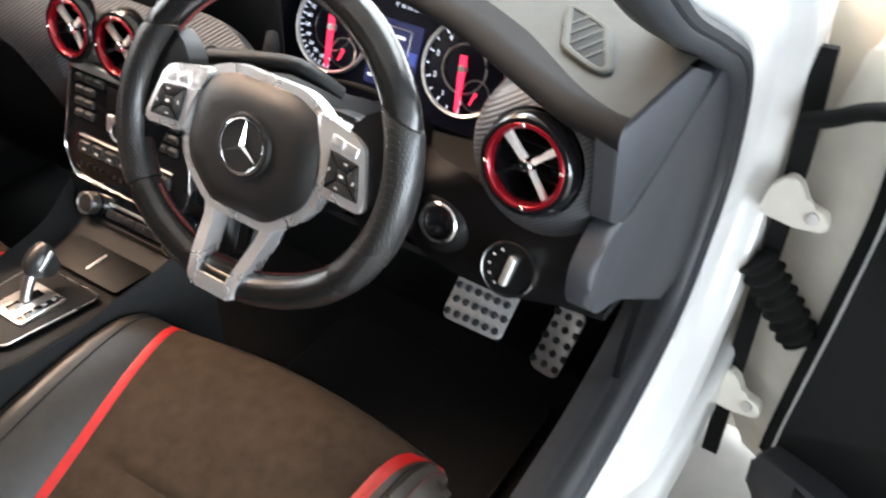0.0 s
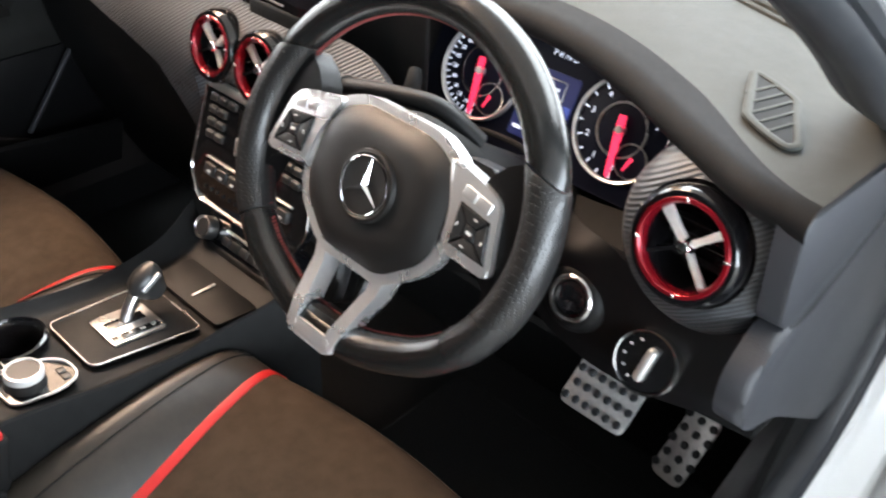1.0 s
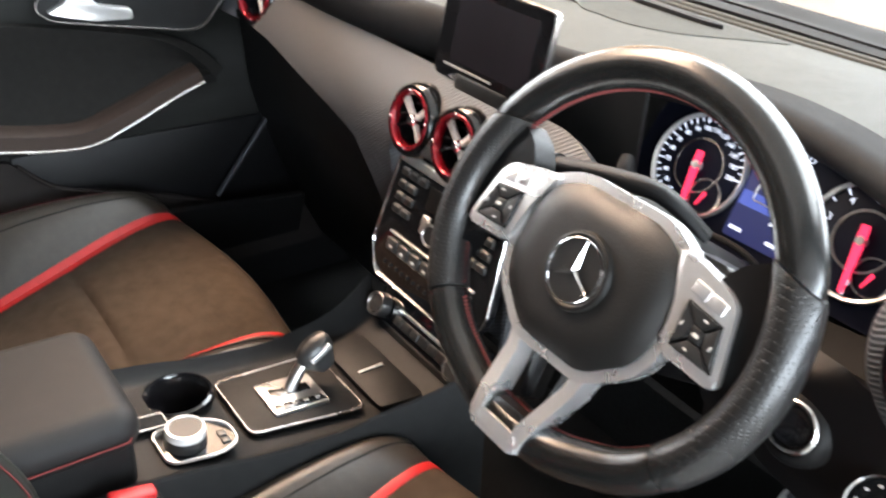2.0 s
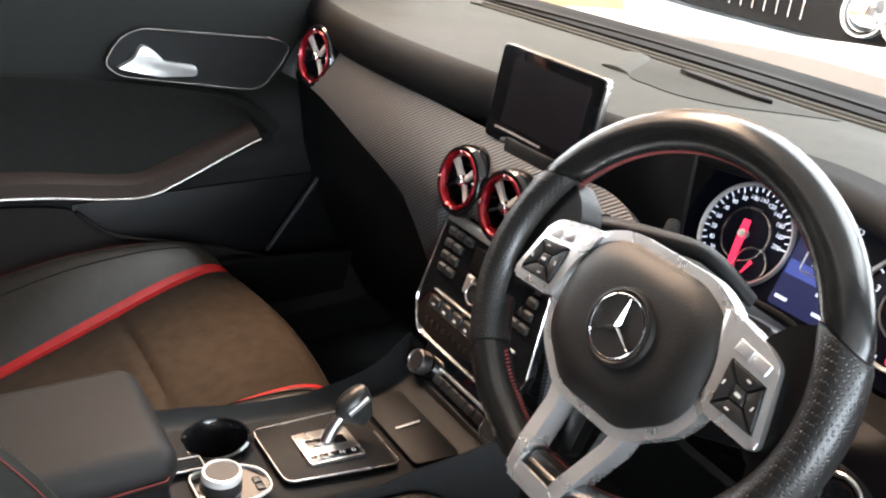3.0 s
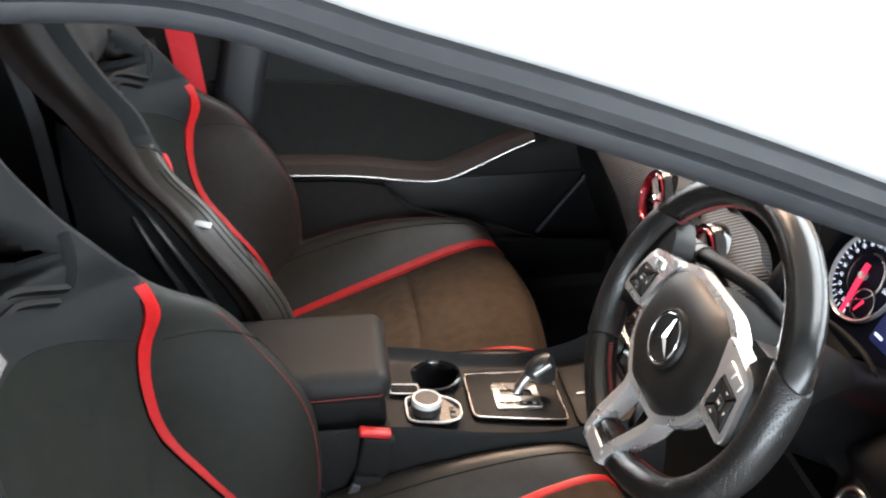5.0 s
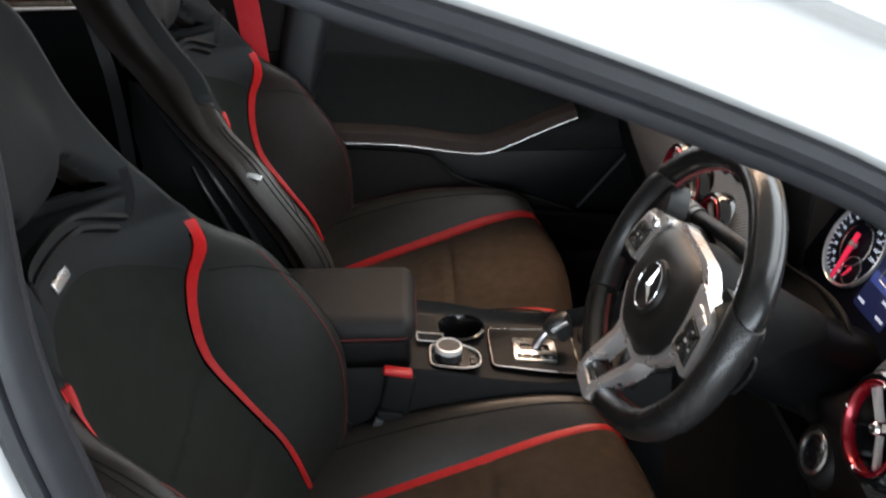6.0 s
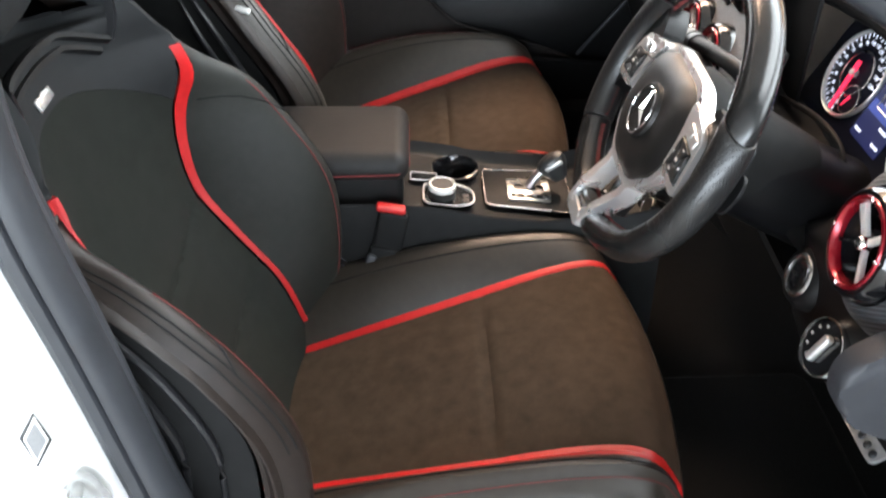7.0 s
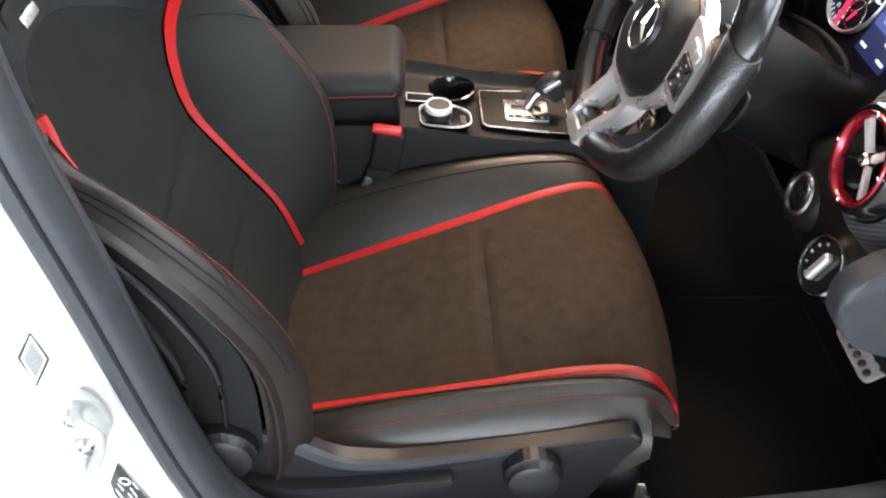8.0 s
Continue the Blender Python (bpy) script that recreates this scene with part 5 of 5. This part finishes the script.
# stalk
st = thing("wiper_stalk", "black control stalk with grey end cap behind the wheel", "control stalk", (.30, .09, .82))
part("arm", sweep(spline([(.375, .13, .800), (.345, .105, .832), (.29, .093, .830), (.236, .09, .819)], 5), circle(.0105, 12, .8)), DASH_DARK, st)
part("collar", sweep([(.236, .09, .819), (.222, .0895, .816)], circle(.0125, 14, .85)), BUTTON, st)
part("end_cap", sweep(spline([(.221, .0895, .816), (.205, .089, .8125), (.193, .0885, .810)], 4), circle(.0128, 16, .9), scale=lambda t: 1 - .18 * max(0, t - .75) / .25), GREY_CAP, st, "grey end cap")
col = thing("steering_column", "black steering column shroud", "steering column", (.36, .12, .72))
shroud = lathe([(0, -.062), (.046, -.062), (.052, -.075), (.056, -.16), (.060, -.28), (0, -.28)], 36)
for v in shroud.verts:  # flatter on top, with a deeper belly
    v.co.y *= 1.25 if v.co.y < 0 else .8
bmesh.ops.transform(shroud, matrix=WHEEL, verts=shroud.verts)
part("shroud", shroud, COLUMN_BLACK, col)
part("opening_edge", sweep(spline([(.17, .235, .712), (.273, .236, .738), (.352, .234, .742), (.386, .230, .712), (.380, .226, .671)], 8), circle(.0035, 8)), DASH_ROLL, dash, "rounded edge of the column opening")

# ---- pedals ----
def pedal(name, c, w, h, way, label, cols, rws, lean=0.0):
    m = frame_of(c, (1, 0, 0), way) @ Matrix.Rotation(lean, 4, "Z")
    p = thing(name, label, "pedal", c)
    part("plate", plate(rounded([(-w / 2, -h / 2), (w / 2, -h / 2), (w / 2, h / 2), (-w / 2, h / 2)], .012), .006, m, .002), PEDAL_STEEL, p, "brushed steel pedal plate")
    for i in range(cols):
        for j in range(rws):
            x = (i - (cols - 1) / 2) * w * .82 / max(1, cols - 1) + (.25 * w / cols if j % 2 else -.25 * w / cols) * .6
            y = (j - (rws - 1) / 2) * h * .74 / max(1, rws - 1)
            part("stud", lathe([(0, .009), (.004, .009), (.0055, .0075), (.006, .005)], 12, m @ Matrix.Translation((x, y, 0))), RUBBER, p)
    part("arm", rbox(.02, .24, .016, .004, m @ Matrix.Translation((0, .12, -.02)) @ Matrix.Rotation(.25, 4, "X")), DASH_DARK, p)
    return p


pedal("brake_pedal", (.437, .355, .374), .098, .085, (0, -.62, .78), "wide brushed steel brake pedal with rubber studs", 6, 4)
pedal("accelerator_pedal", (.541, .41, .308), .046, .108, (0, -.80, .6), "narrow brushed steel accelerator with rubber studs", 3, 5, -.12)

mat_thing = thing("floor_mat", "black carpet floor mat with white lettering near its edge", "floor mat", (.36, .08, .18))
part("carpet", rbox(.40, .50, .012, .005, pose(.36, .14, .187)), CARPET, mat_thing)
part("binding", outline_ring(rounded([(.162, -.108), (.558, -.108), (.558, .388), (.162, .388)], .03), .006, .006, Matrix.Translation((0, 0, .188))), MATTE_BLACK, mat_thing, "dark bound edge")
for k in range(4):
    part("print", rbox(.004, .018 - .006 * (k % 2), .0008, 0, pose(.500 + .009 * k, .035 + .003 * (k % 2), .194, 0, 0, 12)), PRINT, mat_thing)

# ---- passenger door ----
door = thing("door_1", "black passenger door panel with chrome trim line", "car door", (-.7, -.1, .3), kind="structure")


def door_pt(u, v):
    y = -.75 + 1.15 * u
    z = .25 + .70 * v
    x = -.668 - .03 * math.exp(-((z - .66) / .06) ** 4) * (1 if y < .2 else .5)
    return Vector((x, y, z))


part("panel", grid(door_pt, 24, 40, skirt=.03, out=(1, 0, 0)), DOOR_UPPER, door, "dark grey grained door panel")
IN_Y, IN_T = [-.75, -.45, -.29, -.15, 0, .06, .10, .135], [.775, .772, .758, .742, .712, .690, .662, .622]


def insert_pt(u, v):
    y = -.74 + .875 * u
    lo = smooth_table(y, [-.75, -.32, -.16, -.09, -.02, .06, .14], [.590, .581, .567, .563, .579, .617, .632])
    return Vector((-.657 - .012 * math.sin(v * math.pi), y, lo + (smooth_table(y, IN_Y, IN_T) - lo) * v))


part("insert", grid(insert_pt, 40, 12, skirt=.02, out=(1, 0, 0)), DOOR_INSERT, door, "black padded door insert")
LOW_Y, LOW_Z = [-.75, -.33, -.21, -.18, -.145, .03, .22, .27, .32, .40], [.570, .552, .533, .503, .478, .424, .343, .328, .385, .40]
# the recess's shade is a flat black sheet, not a hollow
part("recess", rbox(.004, .60, .22, .002, pose(-.664, .09, .43)), COLUMN_BLACK, door, "flat black sheet for the shaded recess under the armrest")
part("lower_panel", grid(lambda u, v: Vector((-.646 - .010 * v, (y := -.74 + 1.10 * u), .26 + (smooth_table(y, LOW_Y, LOW_Z) - .26) * v)), 44, 8, skirt=.02, out=(1, 0, 0)), DOOR_LOWER, door, "brown-black lower door panel")
part("pocket_lip", sweep([(-.650, y, smooth_table(y, LOW_Y, LOW_Z)) for y in np.linspace(-.205, .315, 40)], circle(.0035, 8)), DOOR_LOWER, door, "rounded lip of the lower panel")
part("outer_skin", rbox(.06, 1.3, .75, .01, pose(-.73, -.15, .55)), WHITE_PAINT, door)
trim_path = spline([(-.645, -.72, .602), (-.645, -.32, .582), (-.645, -.16, .559), (-.645, -.09, .556), (-.645, -.03, .577), (-.643, .04, .609), (-.64, .102, .635)], 8)
part("armrest_ledge", sweep(trim_path, [(.012, -.008), (.012, .018), (.0, .026), (-.05, .03), (-.05, -.008)], scale=lambda t: 1 - .45 * max(0, t - .6) / .4), LEDGE_LEATHER, door, "brown leather armrest ledge")
part("trim_line", sweep([p + Vector((.014, 0, -.006)) for p in trim_path], circle(.0030, 10)), DULL_CHROME, door, "thin chrome trim line")
hd = [(-.142, .768), (-.118, .806), (-.085, .821), (.14, .794), (.168, .781), (.15, .748), (.118, .712), (.09, .709), (-.12, .748)]
HM = Matrix(((0, 0, 1, -.660), (1, 0, 0, 0), (0, 1, 0, 0), (0, 0, 0, 1)))
hd_out = rounded(hd, .02)
handle = part("handle_recess", plate(hd_out, .004, HM, .001), DASH_DARK, door, "recess of the door handle")
part("frame", outline_ring(hd_out, .0040, .005, HM @ Matrix.Translation((0, 0, .003))), DULL_CHROME, handle, "chrome frame")
part("handle", plate(rounded([(-.125, .762), (-.10, .775), (-.085, .797), (-.07, .79), (-.05, .768), (.0, .758), (.0, .742), (-.06, .745)], .006), .014, HM @ Matrix.Translation((0, 0, .006)), .005), SILVER, handle, "bright metal door handle")
part("pocket", grid(lambda u, v: Vector((-.63 + .03 * v, -.15 + .42 * u, .30 + (.13 - .04 * u) * v)), 12, 6, skirt=.012, out=(1, 0, .3)), DASH_DARK, door, "black door pocket")
part("speaker_edge", rbox(.01, .006, .17, .002, pose(-.648, .17, .47, -38)), TRIM_GREY, door)
part("window", rbox(.006, 1.1, .26, 0, pose(-.655, -.2, 1.07, 0, 10)), GLASS, door, "clear door glass", smooth=False).visible_shadow = False

# far B-pillar and red belt
part("pillar_trim", rbox(.05, .09, .95, .02, pose(-.655, -.50, .70, -14)), TRIM_BLACK, body, "dark grey pillar trim")
belt = thing("seat_belt", "red seat belt hanging beside the passenger seat", "seat belt", (-.60, -.53, .6))
part("webbing", sweep(spline([(-.60, -.60, 1.12), (-.60, -.575, .9), (-.60, -.565, .77), (-.598, -.55, .5), (-.59, -.5, .3)], 8), [(-.024, -.001), (-.024, .001), (.024, .001), (.024, -.001)], up=(1, 0, 0)), BELT_RED, belt, "red webbing")
part("stop", rbox(.008, .05, .012, .002, pose(-.60, -.566, .765)), DASH_DARK, belt)
rear = thing("rear_bench", "black rear seat bench in shade", "rear seat", (0, -1.25, .3))
part("backrest", rbox(1.2, .18, .62, .06, pose(0, -1.5, .75, 18)), LEATHER, rear)
part("cushion", rbox(1.2, .5, .2, .05, pose(0, -1.2, .4)), LEATHER, rear)

# ---- windscreen, bonnet, what stands ahead ----
def screen_pt(u, v):
    x = (2 * u - 1) * (.62 - .06 * v)
    return Vector((x, .64 - .88 * v - .05 * (2 * u - 1) ** 2, .845 + .375 * v - .05 * math.sin(v * 3.14) * 0))


ws = part("windscreen", grid(screen_pt, 8, 8), SCREEN_GLASS, body, "clear windscreen", smooth=False)
ws.visible_shadow = False
part("cowl", grid(lambda u, v: Vector((-.68 + 1.36 * u, .60 + .15 * v - .04 * (2 * u - 1) ** 2, .848 - .005 * v + .004 * math.sin(v * 11))), 20, 16, skirt=.02), MATTE_BLACK, body, "black plastic cowl under the windscreen")
part("screen_edge", sweep([(x, .628 - .05 * (x / .62) ** 2, .85) for x in np.linspace(-.64, .64, 20)], [(-.006, -.004), (-.006, .004), (.006, .004), (.006, -.004)]), MATTE_BLACK, body)
part("bonnet", grid(lambda u, v: Vector((-.72 + 1.44 * u, .742 + .958 * v - .06 * (2 * u - 1) ** 2, .855 - .16 * v * v - .04 * (2 * u - 1) ** 4 + .012 * math.cos((2 * u - 1) * 5))), 24, 16, skirt=.03, out=(0, 0, 1)), WHITE_PAINT, body, "white bonnet")
for y_, r_ in ((.545, .0035), (.572, .005)):
    part("demist_ledge", sweep([(x, y_ - .05 * (x / .62) ** 2, pad_z(x, y_ - .05 * (x / .62) ** 2) + .001) for x in np.linspace(-.60, .60, 24)], circle(r_, 8)), DASH_SOFT, dash, "soft ledge along the windscreen")
# rear closing panels, dark inside
for sx in (-1, 1):
    part("rear_door_trim", rbox(.04, 1.1, .62, .01, pose(sx * .68, -1.18, .56)), DASH_DARK, body, "black rear door trim")
    part("rear_outer", rbox(.03, 1.15, .7, .01, pose(sx * .735, -1.18, .52)), WHITE_PAINT, body)
    part("rear_glass", rbox(.006, 1.0, .34, 0, pose(sx * .645, -1.15, 1.04, 0, -sx * 12)), GLASS_DARK, body, "dark tinted rear door glass", smooth=False)
part("tailgate", rbox(1.36, .04, .9, .01, pose(0, -1.86, .6)), DASH_DARK, body)
part("far_sill", rbox(.06, 1.3, .14, .01, pose(-.69, -.15, .24)), DASH_DARK, body)
part("sill_inner", rbox(.05, 1.0, .15, .012, pose(.665, -.02, .225)), CARPET, body, "black sill trim")
ahead = thing("parked_car", "pale grey car parked with its nose towards the bonnet", "car", (-1.7, 3.4, GROUND))
part("bumper", grid(lambda u, v: Vector((-2.6 + 1.8 * u, 2.58 + .25 * (2 * u - 1) ** 4 + .06 * math.cos(v * 3), .02 + .50 * v)), 24, 10, skirt=.05, out=(0, -1, 0)), GREY_CAR, ahead, "pale grey bumper")
part("nose_band", grid(lambda u, v: Vector((-2.55 + 1.7 * u, 2.66 + .25 * (2 * u - 1) ** 4 + .06 * v, .525 + .20 * v)), 24, 6, skirt=.03, out=(0, -1, 0)), MATTE_BLACK, ahead, "dark band with grille and lamps")
part("bonnet", grid(lambda u, v: Vector((-2.6 + 1.8 * u, 2.70 + 1.1 * v + .25 * (2 * u - 1) ** 4, .735 + .16 * math.sin(v * 1.4))), 20, 10, skirt=.04), GREY_CAR, ahead)
part("body", rbox(1.75, 2.6, .75, .15, pose(-1.7, 4.2, .42), 4), GREY_CAR, ahead)
part("cabin", rbox(1.45, 1.7, .5, .2, pose(-1.7, 4.8, 1.0), 4), GLASS_DARK, ahead)
for x in (-1.235, -1.065, -2.165, -2.335):
    lampo = part("headlight", lathe([(0, .03), (.05, .025), (.075, .01), (.085, -.02)], 28, frame_of((x, 2.70, .645), (1, 0, 0), (0, -1, .1))), CHROME, ahead, "round bright headlight")
    part("lamp_ring", lathe([(.084, -.01), (.088, .01), (.094, .01), (.098, -.02)], 28, frame_of((x, 2.69, .645), (1, 0, 0), (0, -1, .1))), SILVER, lampo)
for k in range(9):
    part("grille_bar", rbox(.006, .02, .10, .002, pose(-1.95 + .06 * k, 2.655, .62)), CHROME, ahead)
part("intake", rbox(.12, .03, .08, .01, pose(-1.18, 2.50, .40)), GLOSS_BLACK, ahead)
for x in (-2.35, -1.05):
    part("wheel", lathe([(0, .1), (.2, .1), (.3, .08), (.31, 0), (.3, -.08), (0, -.1)], 28, frame_of((x, 3.4, .25), (0, 1, 0), (1, 0, 0))), RUBBER, ahead)

# the rest of the shell that carries the bonnet, and the wheels
for sx in (-1, 1):
    part("front_wing", grid(lambda u, v: Vector((sx * (.735 + .02 * math.sin(v * 3)), .80 + .92 * u, .20 + .60 * v - .12 * u * v)), 16, 10, skirt=.03, out=(sx, 0, 0)), WHITE_PAINT, body, "white front wing")
    for y in (1.18, -1.42):
        wheel_ = part("road_wheel", lathe([(0, .07), (.20, .08), (.22, .095), (.29, .10), (.31, .08), (.31, -.08), (.29, -.10), (0, -.10)], 40, frame_of((sx * .70, y, GROUND + .31), (0, 1, 0), (sx, 0, 0))), RUBBER, body, "black tyre")
        part("rim", lathe([(0, .082), (.05, .085), (.06, .075), (.19, .088), (.205, .10), (.215, .10), (.215, .08)], 40, frame_of((sx * .705, y, GROUND + .31), (0, 1, 0), (sx, 0, 0))), SILVER, wheel_, "silver wheel rim")
part("front_bumper", grid(lambda u, v: Vector((-.74 + 1.48 * u, 1.74 - .16 * (2 * u - 1) ** 4 + .05 * math.sin(v * 3), .12 + .56 * v)), 20, 10, skirt=.03, out=(0, 1, 0)), WHITE_PAINT, body, "white front bumper")
part("sill_outer", rbox(.05, 1.5, .14, .02, pose(.735, -.05, .17)), WHITE_PAINT, body, "white outer sill")

# ---- open driver's door and the hinge side ----
DOOR_O, DOOR_D = Vector((.80, .64, 0)), Vector((math.sin(radians(60)), -math.cos(radians(60)), 0))
DOOR_N = Vector((DOOR_D.y, -DOOR_D.x, 0))
DM = Matrix((DOOR_D, Vector((0, 0, 1)), DOOR_N)).transposed().to_4x4()
DM.translation = DOOR_O
open_door = thing("door_2", "open white front door with black inner panel", "car door", (.8, .64, .1), kind="structure")
part("shell", plate(rounded([(-.03, .02), (-.04, .60), (.0, .80), (.10, .86), (.95, .86), (.95, .05)], .04), .12, DM @ Matrix.Translation((0, 0, -.13)), .02, 4), CREAM_PAINT, open_door, "cream-white inner door shell")
gasket = spline([(.05, .82, 0), (.082, .70, 0), (.092, .577, 0), (.083, .40, 0), (.066, .158, 0), (.062, .06, 0)], 8)
part("gasket", sweep([DM @ Vector((p.x, p.y, -.006)) for p in gasket], [(-.010, -.006), (-.010, .008), (.010, .008), (.010, -.006)], up=DOOR_N), MATTE_BLACK, open_door, "black door gasket")
part("edge_strip", sweep([DM @ Vector((p.x + .021, p.y, -.004)) for p in gasket], [(-.009, -.006), (-.009, .008), (.009, .008), (.009, -.006)], up=DOOR_N), WHITE_PAINT, open_door, "white edge strip")
part("inner_panel", plate(rounded([(.115, .84), (.118, .58), (.108, .40), (.09, .16), (.088, .04), (.92, .04), (.92, .84)], .02), .03, DM @ Matrix.Translation((0, 0, -.012)), .008, 3), DASH_DARK, open_door, "black inner door panel")
part("door_pocket", plate(rounded([(.09, .03), (.085, .12), (.20, .15), (.85, .15), (.85, .03)], .02), .05, DM @ Matrix.Translation((0, 0, .012)), .012, 3), TRIM_GREY, open_door, "dark grey door pocket")
part("pocket_slot", rbox(.5, .025, .01, .004, DM @ Matrix.Translation((.42, .12, .06))), DASH_DARK, open_door)
part("mirror_cable", sweep(spline([(.755, .62, .66), (.79, .60, .685), (.83, .585, .715), (.90, .57, .74)], 6), circle(.012, 10)), MATTE_BLACK, open_door, "black rubber sleeve")
part("hinge_pillar", rbox(.20, .02, .85, .006, pose(.79, .72, .40)), CREAM_PAINT, body, "cream-white hinge pillar")
# black strip in place of the shade in the gap behind the hinges
part("pillar_gap_shade", sweep([(.752, .635, .76), (.762, .635, .60), (.765, .635, .30), (.768, .635, -.02)], [(-.014, -.006), (-.014, .006), (.014, .006), (.014, -.006)], up=(0, 1, 0)), MATTE_BLACK, body, "black strip painting the shaded gap at the hinge side")
for z in (.545, .165):
    hinge = part("door_hinge", plate(rounded([(-.042, -.03), (-.034, .014), (-.012, .034), (.004, .026), (.020, .0), (.05, -.006), (.055, -.03), (.01, -.036)], .01), .025, frame_of((.775, .622, z), (1, 0, 0), (0, -1, .25)), .005, 3), CREAM_PAINT, body, "cream-painted door hinge")
    part("pin", lathe([(0, .012), (.008, .012), (.009, .01), (.009, -.02)], 16, frame_of((.806, .60, z - .01), (1, 0, 0), (0, -1, .3))), STEEL, hinge)
boot = [Vector((.752, .60, .438)).lerp(Vector((.845, .60, .325)), k / 28) for k in range(29)]
part("wire_boot", sweep(boot, circle(.028, 14), scale=lambda t: 1 + .16 * math.sin(t * 28 * math.pi / 2)), MATTE_BLACK, body, "ribbed black wiring boot")

# ---- B-pillar fittings ----
FACE_X = .6965
sticker = thing("pillar_sticker", "small white paper sticker with dark frame on the door pillar", "sticker", (FACE_X, -.568, .685))
sm = frame_of((FACE_X + .0035, -.568, .683), (0, .98, .10), (1, -.14, .04))
st_out = [(.009, .032), (.013, .003), (-.011, -.029), (-.013, .004)]
part("paper", plate(st_out, .0008, sm, 0), PRINT, sticker)
part("panel", plate([(x * .72, y * .72) for x, y in st_out], .0005, sm @ Matrix.Translation((0, 0, .0006)), 0), PRINT_GREY, sticker, "grey printed panel")
part("border", outline_ring(st_out, .0030, .0006, sm @ Matrix.Translation((0, 0, .0006))), BUTTON, sticker, "dark printed border")
striker = thing("door_striker", "metal door latch striker bolted to the pillar", "door striker", (FACE_X, -.545, .60))
km = frame_of((FACE_X + .004, -.548, .598), (0, 1, 0), (1, -.14, .04))
# grey colour stands in for shading on the white-painted bracket
part("base", plate(rounded([(.004, .048), (-.019, .013), (-.026, -.033), (-.016, -.060), (.002, -.045), (.030, .012), (.016, .042)], .010), .007, km, .0025, 3), STRIKER_SHADED, striker)
bow = sweep(spline([(.004, .034, .004), (.012, .036, .026), (.030, .020, .031), (.020, -.010, .031), (.006, -.032, .026), (.0, -.034, .004)], 5), circle(.0055, 10))
bmesh.ops.transform(bow, matrix=km, verts=bow.verts)
part("loop", bow, STRIKER_SHADED, striker)
for x, y in ((-.007, .016), (-.003, -.022)):
    part("bolt", lathe([(0, .005), (.004, .005), (.005, .008), (.0085, .007), (.0105, .003), (.011, .0)], 18, km @ Matrix.Translation((x, y, .006))), STEEL, striker)
plate_s = thing("data_plate", "black data sticker with white lines on the pillar", "sticker", (FACE_X, -.53, .50))
pm = frame_of((FACE_X + .003, -.532, .497), (0, .98, .12), (1, -.14, .04))
part("film", plate([(.0, .038), (.012, -.032), (-.033, -.102), (-.045, -.032)], .0008, pm, 0), GLOSS_BLACK, plate_s)
for k in range(7):
    row = Vector((-.012 - .0055 * k, .006 - .0085 * k))
    ln = .010 + .004 * (k % 2)
    for off in (Vector((0, 0)), Vector((.016, .002))):
        c = row + off
        part("print", plate([(c.x, c.y), (c.x + .0014, c.y + .0004), (c.x + .0014 + .0017, c.y - ln), (c.x + .0017, c.y - ln)], .0005, pm @ Matrix.Translation((0, 0, .0006)), 0), PRINT, plate_s)
part("print", lathe([(.004, .0005), (.004, .001), (.006, .001), (.006, .0005)], 20, pm @ Matrix.Translation((-.003, .010, 0))), PRINT, plate_s)
part("rear_door_seal", rbox(.04, .06, .34, .018, pose(.705, -.675, .38, -9)), MATTE_BLACK, body, "black rubber edge of the rear door")
